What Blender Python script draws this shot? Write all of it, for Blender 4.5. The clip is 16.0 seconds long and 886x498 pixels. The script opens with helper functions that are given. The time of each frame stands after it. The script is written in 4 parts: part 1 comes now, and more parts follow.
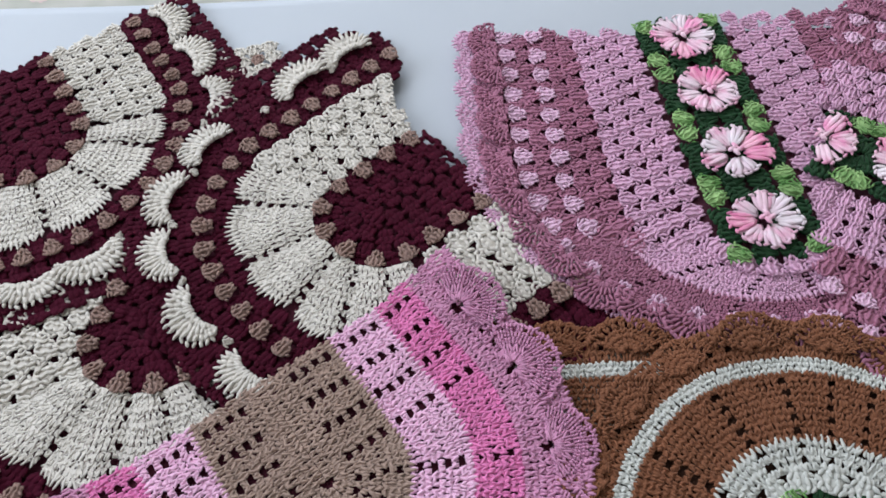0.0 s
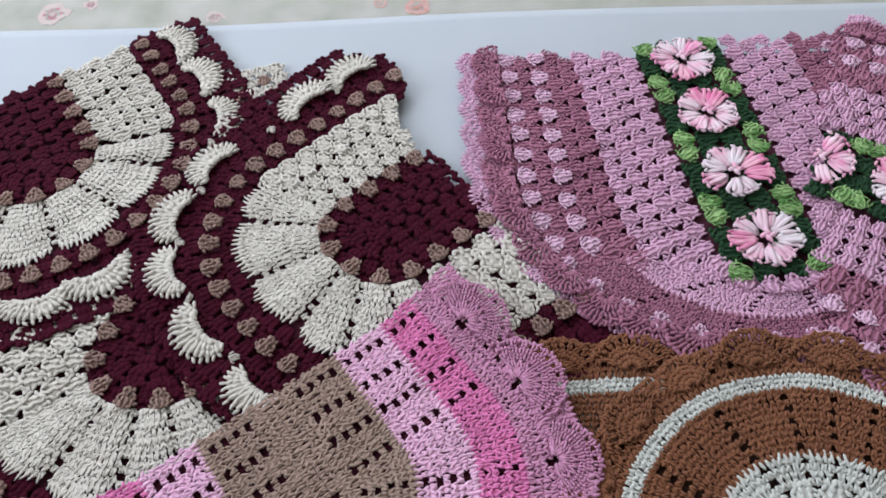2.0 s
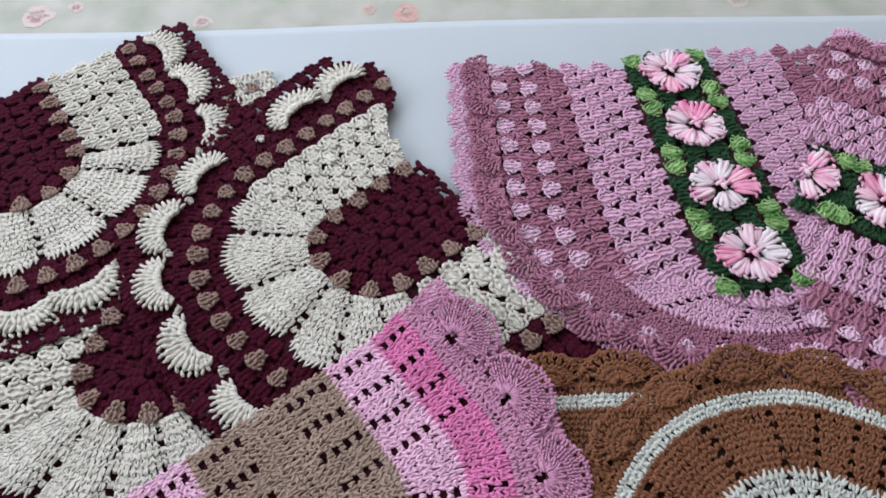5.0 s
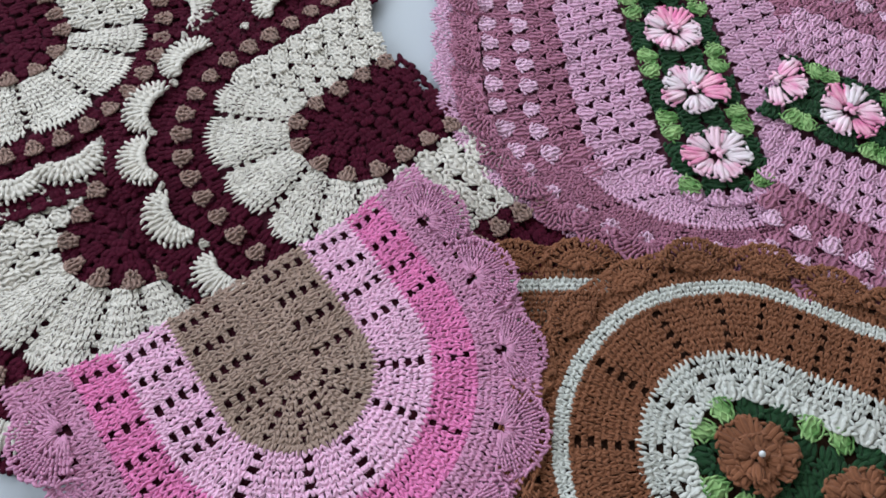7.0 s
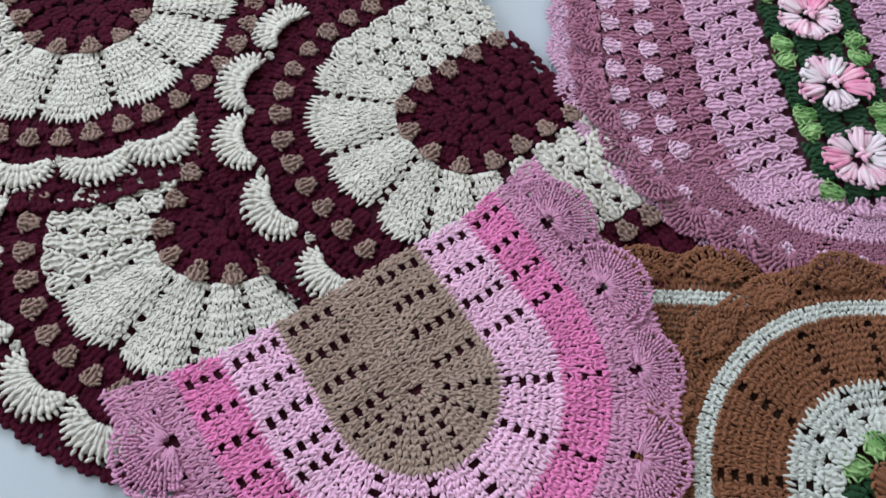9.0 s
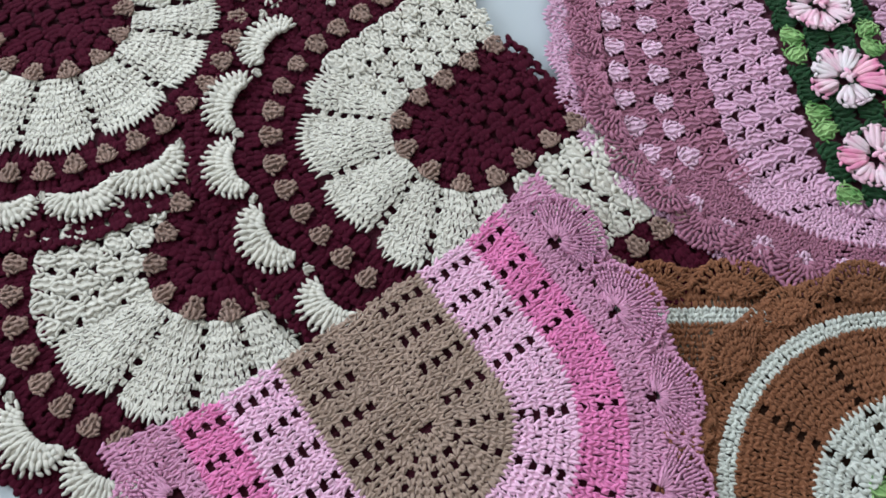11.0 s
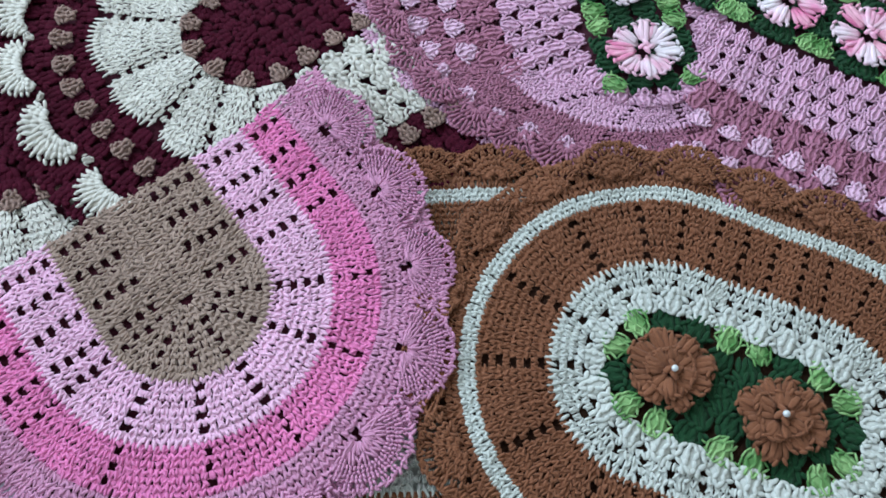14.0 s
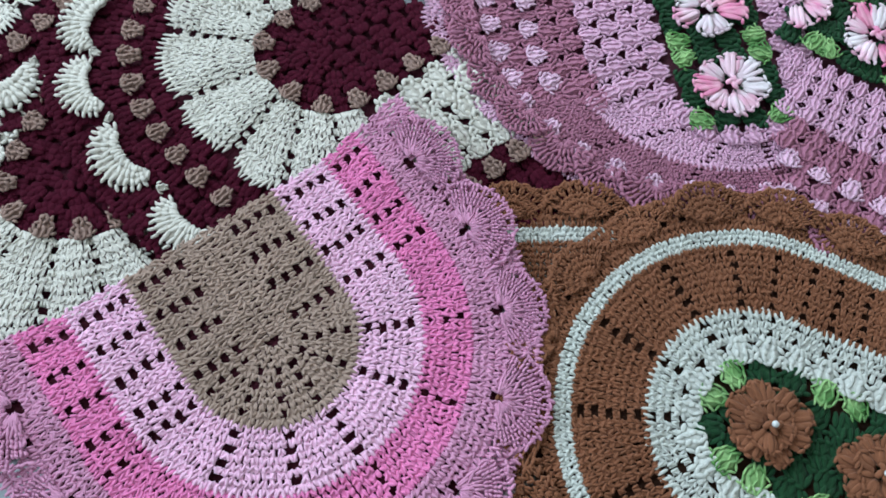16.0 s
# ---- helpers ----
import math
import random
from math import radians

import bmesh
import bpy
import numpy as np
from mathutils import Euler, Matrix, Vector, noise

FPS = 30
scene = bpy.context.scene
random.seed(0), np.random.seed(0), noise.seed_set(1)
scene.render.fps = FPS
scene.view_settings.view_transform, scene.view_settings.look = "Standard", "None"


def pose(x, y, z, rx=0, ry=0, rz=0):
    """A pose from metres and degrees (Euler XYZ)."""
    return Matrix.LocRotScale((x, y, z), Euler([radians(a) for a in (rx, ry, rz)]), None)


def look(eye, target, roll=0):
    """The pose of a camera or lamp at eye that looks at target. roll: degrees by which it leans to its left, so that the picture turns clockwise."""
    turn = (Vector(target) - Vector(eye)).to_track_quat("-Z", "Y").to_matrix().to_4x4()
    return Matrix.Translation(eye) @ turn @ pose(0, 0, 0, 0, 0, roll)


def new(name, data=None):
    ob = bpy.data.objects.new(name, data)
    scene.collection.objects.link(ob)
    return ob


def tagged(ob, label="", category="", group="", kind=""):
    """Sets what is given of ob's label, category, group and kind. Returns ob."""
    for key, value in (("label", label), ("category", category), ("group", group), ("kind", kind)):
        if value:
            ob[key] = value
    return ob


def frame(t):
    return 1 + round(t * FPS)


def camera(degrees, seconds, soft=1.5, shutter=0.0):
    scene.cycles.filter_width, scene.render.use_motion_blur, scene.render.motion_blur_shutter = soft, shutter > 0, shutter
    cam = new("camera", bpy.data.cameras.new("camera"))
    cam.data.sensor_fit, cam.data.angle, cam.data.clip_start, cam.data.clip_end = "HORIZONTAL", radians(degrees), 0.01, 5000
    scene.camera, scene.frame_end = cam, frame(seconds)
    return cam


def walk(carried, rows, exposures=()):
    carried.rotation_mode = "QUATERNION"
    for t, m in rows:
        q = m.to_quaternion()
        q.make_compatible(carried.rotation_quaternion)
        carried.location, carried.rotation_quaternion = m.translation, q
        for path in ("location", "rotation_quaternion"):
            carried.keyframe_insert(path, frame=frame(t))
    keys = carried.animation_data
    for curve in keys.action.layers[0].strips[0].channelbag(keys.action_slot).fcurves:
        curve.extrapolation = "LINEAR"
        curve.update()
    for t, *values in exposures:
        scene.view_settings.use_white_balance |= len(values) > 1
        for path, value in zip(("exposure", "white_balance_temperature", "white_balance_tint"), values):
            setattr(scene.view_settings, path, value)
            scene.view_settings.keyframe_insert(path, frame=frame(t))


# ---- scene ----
cam = camera(57.4, 16.0, 1.78)
PATH = [
    (0, (0.1199, -0.2015, 0.6486), (0.0094, 0.9349, -0.9936), -3.79),
    (0.5, (0.1199, -0.2153, 0.6547), (0.0123, 0.9517, -0.9660), -3.65),
    (1, (0.1220, -0.2175, 0.6518), (0.0221, 0.9650, -0.9579), -3.56),
    (1.5, (0.1199, -0.2099, 0.6492), (0.0153, 0.9688, -0.9627), -3.63),
    (2, (0.1151, -0.2118, 0.6517), (0.0065, 0.9734, -0.9553), -3.42),
    (2.5, (0.1181, -0.2082, 0.6476), (0.0128, 0.9799, -0.9578), -3.29),
    (3, (0.1189, -0.2197, 0.6540), (0.0212, 0.9694, -0.9511), -2.84),
    (3.5, (0.1271, -0.2255, 0.6539), (0.0274, 0.9722, -0.9444), -3.26),
    (5.8, (0.1, -0.185, 0.671), (0.053, 0.909, -1.003), -0.1),
    (6, (0.106, -0.19, 0.671), (0.059, 0.875, -1.021), 0.2),
    (6.5, (0.12, -0.22, 0.67), (0.079, 0.815, -1.04), 1.1),
    (7, (0.125, -0.246, 0.671), (0.095, 0.777, -1.048), 2.1),
    (7.5, (0.126, -0.253, 0.663), (0.1, 0.759, -1.062), 2.3),
    (8, (0.106, -0.234, 0.655), (0.086, 0.733, -1.096), 3.1),
    (8.5, (0.071, -0.203, 0.648), (0.039, 0.711, -1.131), 3.3),
    (9, (0.021, -0.186, 0.642), (-0.021, 0.727, -1.137), 3.5),
    (9.2, (0.007, -0.18, 0.637), (-0.039, 0.728, -1.144), 3.1),
    (11.3, (0.014, -0.126, 0.641), (-0.016, 0.705, -1.178), 1.3),
    (11.5, (0.046, -0.129, 0.645), (0.011, 0.702, -1.174), 0.8),
    (12, (0.105, -0.149, 0.659), (0.078, 0.679, -1.161), 1.0),
    (12.5, (0.153, -0.169, 0.668), (0.129, 0.689, -1.138), 2.6),
    (13, (0.176, -0.179, 0.656), (0.156, 0.688, -1.147), 3.6),
    (13.5, (0.182, -0.181, 0.642), (0.171, 0.671, -1.168), 2.8),
    (14, (0.187, -0.213, 0.636), (0.223, 0.596, -1.193), 4.5),
    (14.5, (0.192, -0.231, 0.622), (0.25, 0.548, -1.219), 5.5),
    (15, (0.172, -0.224, 0.624), (0.247, 0.518, -1.232), 7.6),
    (15.5, (0.137, -0.198, 0.63), (0.223, 0.551, -1.223), 9.7),
    (16, (0.094, -0.161, 0.633), (0.187, 0.6, -1.215), 10.0),
]
walk(cam, [(t, look(eye, target, roll)) for t, eye, target, roll in PATH],
     [(0.0, 0.27, 6450, 15), (3.5, 0.24, 6450, 15), (6.0, 0.33, 6400, 13), (9.0, 0.31, 6300, 10), (11.5, 0.33, 6400, 7), (13.0, 0.47, 6100, 6), (14.5, 0.47, 5650, 2), (15.5, 0.42, 5750, 2), (16.0, 0.41, 5850, 2)])

# ---- light ----
SHEET_TOP = 0.0
world = bpy.data.worlds.new("daylight")
world.use_nodes = True
scene.world = world
wn, wl = world.node_tree.nodes, world.node_tree.links
sky = wn.new("ShaderNodeTexSky")
sky.sky_type, sky.sun_disc, sky.sun_elevation, sky.sun_rotation = "NISHITA", False, radians(40), radians(-30)
wl.new(sky.outputs[0], wn["Background"].inputs[0])
wn["Background"].inputs[1].default_value = 0.12


def unseen_window_light(name, m, wide, high, watts, colour):
    lamp = bpy.data.lights.new(name, "AREA")
    lamp.shape, lamp.size, lamp.size_y, lamp.energy, lamp.color = "RECTANGLE", wide, high, watts, colour
    ob = new(name, lamp)
    ob.matrix_world = m
    return ob


# No window is in view; this lamp follows the side the light comes from.
unseen_window_light("unseen_window_light", look((-0.55, 2.02, 1.35), (0.05, 0.2, 0.0)), 1.9, 1.3, 38, (0.86, 0.95, 1.0))
# Added fill from the west, to flatten the raking light.
unseen_window_light("unseen_window_light", look((-1.96, 0.15, 1.3), (0.1, 0.25, 0.0)), 1.5, 1.3, 29, (0.86, 0.95, 1.0))


# ---- materials ----
def node_material(name, rough=0.9):
    m = bpy.data.materials.new(name)
    m.use_nodes = True
    n, l = m.node_tree.nodes, m.node_tree.links
    b = n["Principled BSDF"]
    b.inputs["Roughness"].default_value = rough
    b.inputs["Specular IOR Level"].default_value = 0.2
    return m, n, l, b


def yarn(name, colour, spread=0.22, second=None, sheen=0.05):
    """Twisted cotton yarn: fibre streaks, slow dye drift, each stitch a little lighter or darker."""
    m, n, l, b = node_material(name, 0.95)
    b.inputs["Sheen Weight"].default_value = sheen
    b.inputs["Sheen Roughness"].default_value = 0.6
    place = n.new("ShaderNodeTexCoord")
    geo, info = n.new("ShaderNodeNewGeometry"), n.new("ShaderNodeObjectInfo")
    fine, slow = n.new("ShaderNodeTexNoise"), n.new("ShaderNodeTexNoise")
    fine.inputs["Scale"].default_value, fine.inputs["Detail"].default_value = 520, 4
    slow.inputs["Scale"].default_value, slow.inputs["Detail"].default_value = 14, 2
    l.new(geo.outputs["Position"], fine.inputs["Vector"])
    l.new(geo.outputs["Position"], slow.inputs["Vector"])

    def math_node(op, a, c):
        k = n.new("ShaderNodeMath")
        k.operation = op
        for i, v in enumerate((a, c)):
            if isinstance(v, (int, float)):
                k.inputs[i].default_value = v
            else:
                l.new(v, k.inputs[i])
        return k.outputs[0]

    value = math_node("MULTIPLY", geo.outputs["Random Per Island"], spread * 0.6)
    value = math_node("ADD", value, math_node("MULTIPLY", info.outputs["Random"], spread * 0.5))
    value = math_node("ADD", value, math_node("MULTIPLY", fine.outputs["Fac"], spread * 1.1))
    value = math_node("ADD", value, math_node("MULTIPLY", slow.outputs["Fac"], spread * 0.9))
    value = math_node("ADD", value, 1.0 - spread * 1.55)
    base = n.new("ShaderNodeMix")
    base.data_type, base.blend_type = "RGBA", "MIX"
    base.inputs["A"].default_value = (*colour, 1)
    base.inputs["B"].default_value = (*(second or colour), 1)
    if second:
        ramp = n.new("ShaderNodeMapRange")
        ramp.inputs["From Min"].default_value, ramp.inputs["From Max"].default_value = 0.35, 0.65
        dye = n.new("ShaderNodeTexNoise")
        dye.inputs["Scale"].default_value, dye.inputs["Detail"].default_value = 60, 1
        l.new(geo.outputs["Position"], dye.inputs["Vector"])
        l.new(math_node("ADD", math_node("MULTIPLY", dye.outputs["Fac"], 0.84), math_node("MULTIPLY", geo.outputs["Random Per Island"], 0.16)), ramp.inputs["Value"])
        l.new(ramp.outputs[0], base.inputs["Factor"])
    else:
        base.inputs["Factor"].default_value = 0
    mul = n.new("ShaderNodeMix")
    mul.data_type, mul.blend_type = "RGBA", "MULTIPLY"
    mul.inputs["Factor"].default_value = 1
    l.new(base.outputs["Result"], mul.inputs["A"])
    grey = n.new("ShaderNodeCombineColor")
    for i in range(3):
        l.new(value, grey.inputs[i])
    l.new(grey.outputs[0], mul.inputs["B"])
    l.new(mul.outputs["Result"], b.inputs["Base Color"])
    bump = n.new("ShaderNodeBump")
    bump.inputs["Strength"].default_value, bump.inputs["Distance"].default_value = 0.6, 0.0009
    l.new(fine.outputs["Fac"], bump.inputs["Height"])
    l.new(bump.outputs[0], b.inputs["Normal"])
    return m


def cloth(name, colour, tint, scale, rough=0.95):
    m, n, l, b = node_material(name, rough)
    geo = n.new("ShaderNodeNewGeometry")
    blot, weave = n.new("ShaderNodeTexNoise"), n.new("ShaderNodeTexNoise")
    blot.inputs["Scale"].default_value, blot.inputs["Detail"].default_value = scale, 3
    weave.inputs["Scale"].default_value = 1500
    l.new(geo.outputs["Position"], blot.inputs["Vector"])
    l.new(geo.outputs["Position"], weave.inputs["Vector"])
    ramp = n.new("ShaderNodeValToRGB")
    ramp.color_ramp.elements[0].position, ramp.color_ramp.elements[1].position = 0.35, 0.7
    ramp.color_ramp.elements[0].color, ramp.color_ramp.elements[1].color = (*colour, 1), (*tint, 1)
    l.new(blot.outputs["Fac"], ramp.inputs["Fac"])
    l.new(ramp.outputs[0], b.inputs["Base Color"])
    bump = n.new("ShaderNodeBump")
    bump.inputs["Strength"].default_value, bump.inputs["Distance"].default_value = 0.25, 0.0004
    l.new(weave.outputs["Fac"], bump.inputs["Height"])
    l.new(bump.outputs[0], b.inputs["Normal"])
    return m


CREAM = yarn("cream_yarn", (0.615, 0.58, 0.53), 0.12)
WHITE = yarn("white_yarn", (0.575, 0.585, 0.555), 0.12)
BURGUNDY = yarn("burgundy_yarn", (0.046, 0.0028, 0.0122), 0.22, sheen=0.0)
BURGUNDY.node_tree.nodes["Principled BSDF"].inputs["Specular IOR Level"].default_value = 0.12
TAN = yarn("tan_yarn", (0.285, 0.188, 0.16), 0.25)
TAUPE = yarn("taupe_yarn", (0.35, 0.25, 0.207), 0.2)
LIGHT_PINK = yarn("light_pink_yarn", (0.78, 0.468, 0.65), 0.16)
HOT_PINK = yarn("hot_pink_yarn", (0.69, 0.20, 0.43), 0.2)
MAUVE = yarn("mauve_yarn", (0.56, 0.262, 0.415), 0.2)
PALE = yarn("pale_pink_yarn", (0.67, 0.43, 0.58), 0.16)
ROSE = yarn("rose_pink_yarn", (0.625, 0.365, 0.52), 0.18)
DUSTY = yarn("dusty_rose_yarn", (0.36, 0.145, 0.225), 0.22)
BROWN = yarn("caramel_brown_yarn", (0.21, 0.083, 0.042), 0.25)
DARK_GREEN = yarn("dark_green_yarn", (0.010, 0.045, 0.016), 0.3)
LEAF_GREEN = yarn("variegated_green_yarn", (0.09, 0.23, 0.06), 0.25, (0.32, 0.50, 0.21))
PETAL = yarn("variegated_pink_yarn", (0.76, 0.28, 0.47), 0.14, (0.82, 0.58, 0.68))
# Burgundy of the under halves; doubles as painted shade behind holes in paler yarn.
WINE_LINING_AND_SHADE = yarn("wine_lining_and_shade", (0.05, 0.006, 0.016), 0.3)
# Darkened rose: shade between the stitch groups, put into a sheet's colour.
ROSE_GAP_SHADE = yarn("rose_gap_shade", (0.075, 0.018, 0.034), 0.3)
# Near-black brown: the shade inside the eyes as a flat colour.
BROWN_EYE_SHADE = yarn("brown_eye_shade", (0.03, 0.011, 0.005), 0.3)
SHEET = cloth("white_cotton", (0.455, 0.49, 0.535), (0.43, 0.465, 0.51), 4)
COVER = cloth("printed_cotton", (0.45, 0.435, 0.41), (0.33, 0.345, 0.30), 16)
PRINT_PINK = cloth("pink_print", (0.54, 0.42, 0.42), (0.53, 0.47, 0.44), 160)
PRINT_RED = cloth("red_print", (0.54, 0.27, 0.25), (0.55, 0.40, 0.36), 160)
PRINT_DARK = cloth("plum_print", (0.44, 0.20, 0.25), (0.52, 0.36, 0.37), 160)
PRINT_LEAF = cloth("sage_print", (0.50, 0.53, 0.42), (0.58, 0.58, 0.48), 40)
PLASTER = cloth("wall_paint", (0.72, 0.70, 0.66), (0.66, 0.64, 0.60), 2)
FLOOR_TILE = cloth("floor_tile", (0.42, 0.38, 0.33), (0.36, 0.32, 0.28), 5, 0.5)
PEARL = node_material("pearl", 0.15)[0]
PEARL.node_tree.nodes["Principled BSDF"].inputs["Base Color"].default_value = (0.62, 0.64, 0.66, 1)
PEARL.node_tree.nodes["Principled BSDF"].inputs["Specular IOR Level"].default_value = 0.8


# ---- mesh building ----
rng = np.random.default_rng(4)


def mesh_of(name, verts, faces, material, smooth=True):
    """A mesh from arrays; faces all with the same number of corners."""
    verts, faces = np.asarray(verts, np.float32), np.asarray(faces, np.int32)
    me = bpy.data.meshes.new(name)
    k = faces.shape[1]
    me.vertices.add(len(verts))
    me.vertices.foreach_set("co", verts.ravel())
    me.loops.add(faces.size)
    me.loops.foreach_set("vertex_index", faces.ravel())
    me.polygons.add(len(faces))
    me.polygons.foreach_set("loop_start", np.arange(0, faces.size, k, dtype=np.int32))
    me.polygons.foreach_set("loop_total", np.full(len(faces), k, np.int32))
    me.polygons.foreach_set("use_smooth", np.full(len(faces), smooth))
    me.update(calc_edges=True)
    me.validate()
    me.materials.append(material)
    return me


def lozenge(sides=6):
    """A short rounded strand along x, one unit in half length and half width: vertices and triangles."""
    v, f = [(-1, 0, 0)], []
    for x, w in ((-0.72, 0.68), (0.0, 1.0), (0.72, 0.68)):
        for i in range(sides):
            a = 2 * math.pi * i / sides
            v.append((x, w * math.cos(a), w * math.sin(a)))
    v.append((1, 0, 0))
    for i in range(sides):
        j = (i + 1) % sides
        f.append((0, 1 + j, 1 + i))
        for k in range(2):
            a, c = 1 + k * sides, 1 + (k + 1) * sides
            f += [(a + i, a + j, c + j), (a + i, c + j, c + i)]
        f.append((len(v) - 1, 1 + 2 * sides + i, 1 + 2 * sides + j))
    return np.array(v), np.array(f)


STRAND_V, STRAND_F = lozenge()


def strands(centres, angles, half_long, half_wide, half_high, tilts=0.0):
    """Many strands at once: rows of x, y, z; the angle of each in the plane; its half sizes; its tilt out of the plane."""
    c = np.asarray(centres, float).reshape(-1, 3)
    n = len(c)
    ang, tilt = np.broadcast_to(angles, n), np.broadcast_to(tilts, n)
    size = np.stack([np.broadcast_to(h, n) for h in (half_long, half_wide, half_high)], -1)
    v = STRAND_V[None] * size[:, None]
    x = v[..., 0] * np.cos(tilt)[:, None] - v[..., 2] * np.sin(tilt)[:, None]
    z = v[..., 0] * np.sin(tilt)[:, None] + v[..., 2] * np.cos(tilt)[:, None]
    y = v[..., 1]
    ca, sa = np.cos(ang)[:, None], np.sin(ang)[:, None]
    out = np.stack([x * ca - y * sa, x * sa + y * ca, z], -1) + c[:, None]
    faces = STRAND_F[None] + (np.arange(n) * len(STRAND_V))[:, None, None]
    return out.reshape(-1, 3), faces.reshape(-1, 3)


def merged(pieces):
    vs, fs, k = [], [], 0
    for v, f in pieces:
        vs.append(v)
        fs.append(f + k)
        k += len(v)
    return np.concatenate(vs), np.concatenate(fs)


def link(name, me, parent, label="", kind=""):
    ob = new(name, me)
    ob.parent = parent
    return tagged(ob, label, kind=kind)


def thing(name, label, category, group="", place=(0, 0, 0)):
    ob = new(name)
    ob.empty_display_size = 0.05
    ob.location = place
    return tagged(ob, label, category, group)


# ---- stitches of several kinds, each lying in the plane and growing along +y ----
def cluster_mesh(name, material, wide=0.018, high=0.018, posts=4, thick=0.0026, seed=0, plain=False):
    """A group of tall stitches fanning out of one hole, closed by a row of loops."""
    r = np.random.default_rng(seed)
    rows = [(0, 0, 0.0006, math.pi / 2, high * 0.50, wide * 0.36, 0.0026)]
    for i in range(posts):
        f = (i + 0.5) / posts - 0.5
        xs = (f * wide * 0.42, f * wide * 1.04, f * wide * 0.78)
        ys = (-high * 0.52, -high * 0.02, high * (0.48 - 0.5 * f * f))
        dome = (0.0022 if plain else 0.0034) * (1 - 3.0 * f * f)
        for k in (0, 1):
            a = math.atan2(ys[k + 1] - ys[k], xs[k + 1] - xs[k])
            for q, lean in ((0.28, 0.34), (0.74, -0.30)) if not plain else ((0.5, 0.12),):
                x, y = xs[k] + (xs[k + 1] - xs[k]) * q, ys[k] + (ys[k + 1] - ys[k]) * q
                rows.append((x + r.normal(0, 0.0004), y, dome + r.normal(0, 0.0004), a + lean * (1 if i % 2 else -1) + r.normal(0, 0.2), high * r.uniform(0.15, 0.20) * (1.75 if plain else 1), thick * r.uniform(0.48, 0.62), thick * (0.42 if plain else 0.62)))
    for i in range(posts + 1):
        f = i / posts - 0.5
        rows.append((f * wide * 0.98, high * (0.47 - 0.85 * f * f), 0.0026 - 0.004 * f * f, -1.2 * f + r.normal(0, 0.32), wide / posts * 0.55, thick * 0.5, thick * 0.6))
    rows = np.array(rows)
    v, f = strands(rows[:, :3], rows[:, 3], rows[:, 4], rows[:, 5], rows[:, 6])
    return mesh_of(name, v, f, material)


def crescent_mesh(name, material, half=0.0265, deep=0.0245, seed=0):
    """A half-moon shell: loops set side by side along a bow, longest in the middle, open-ended on the outside."""
    r = np.random.default_rng(seed)
    rows, n = [], 16
    for i in range(n):
        p = radians(-82 + 164 * i / (n - 1))
        long = deep * (0.50 + 0.50 * math.cos(p)) * 0.5
        bx, by = half * 0.85 * math.sin(p), half * 0.62 * math.cos(p) - half * 0.5
        way = math.pi / 2 - p * 0.95
        if i % 2 == 0:
            rows.append((bx, by, 0.0012, way, long * 1.0, 0.0060, 0.0026))
        for k in (-0.62, 0.0, 0.60):
            w = way + r.normal(0, 0.16) + (0.22 if (i + int(k * 2)) % 2 else -0.22)
            rows.append((bx + math.cos(way) * long * k, by + math.sin(way) * long * k, 0.0028 + 0.0012 * r.random(), w, long * 0.44, 0.0022, 0.0019))
        far = 1.05 + r.uniform(-0.05, 0.16)
        rows.append((bx + math.cos(way) * long * far, by + math.sin(way) * long * far, 0.002, way + r.normal(0, 0.45), 0.0036, 0.0017, 0.0018))
    for p in (-98, 98):
        rows.append((half * 0.95 * math.sin(radians(p)), -half * 0.55, 0.002, radians(60 + p), 0.0045, 0.0017, 0.0018))
    rows = np.array(rows)
    v, f = strands(rows[:, :3], rows[:, 3], rows[:, 4], rows[:, 5], rows[:, 6])
    return mesh_of(name, v, f, material)


def scallop_mesh(name, material, reach=0.044, spread=105, rays=17, thick=0.0017, seed=0, rings=3, slits=False, long_rays=0.0):
    """A lace fan: stitches raying out of one eye, ring after ring, with a frilled rim."""
    r = np.random.default_rng(seed)
    rows = []
    for ring in range(rings):
        n = rays + 5 * ring
        share = [ring / rings, (ring + 1) / rings]
        if long_rays:
            share = [0.0 if not k else long_rays + (1 - long_rays) * (k - 1) / (rings - 1) for k in (ring, ring + 1)]
        a0, a1 = (reach * (0.13 + 0.87 * k) for k in share)
        for i in range(n):
            p = radians(-spread + 2 * spread * (i + 0.5 * (ring % 2)) / (n - 0.5))
            squash = 1.0 if abs(p) < 1.2 else 0.86
            for k in (0.28, 0.74) if not slits or ring < rings - 1 or i % 3 else (0.80,):
                q = (a0 + (a1 - a0) * k) * squash
                lean = (0.42 * (1 if (i + ring) % 2 else -1) + r.normal(0, 0.4)) * (0.55 if long_rays and not ring else 1.0)
                rows.append((q * math.sin(p), q * math.cos(p), 0.0016 + 0.0016 * math.sin(k * 3.1) + r.normal(0, 0.0005), math.pi / 2 - p + lean * (1.0 if k > 0.5 else 0.45),
                             (a1 - a0) * 0.34, thick * 0.85, thick * 1.1))
    for i in range(rays + 10):
        p = radians(-spread + 2 * spread * i / (rays + 9))
        q = reach * (1.0 + 0.025 * math.cos(i * 1.9))
        rows.append((q * math.sin(p), q * math.cos(p), 0.0022 + r.normal(0, 0.0006), -p + r.normal(0, 0.8), 0.0034, thick, thick * 1.1))
    rows = np.array(rows)
    v, f = strands(rows[:, :3], rows[:, 3], rows[:, 4], rows[:, 5], rows[:, 6])
    return mesh_of(name, v, f, material)


# ---- the curves that the rounds of a rug follow ----
SAMPLES = 240


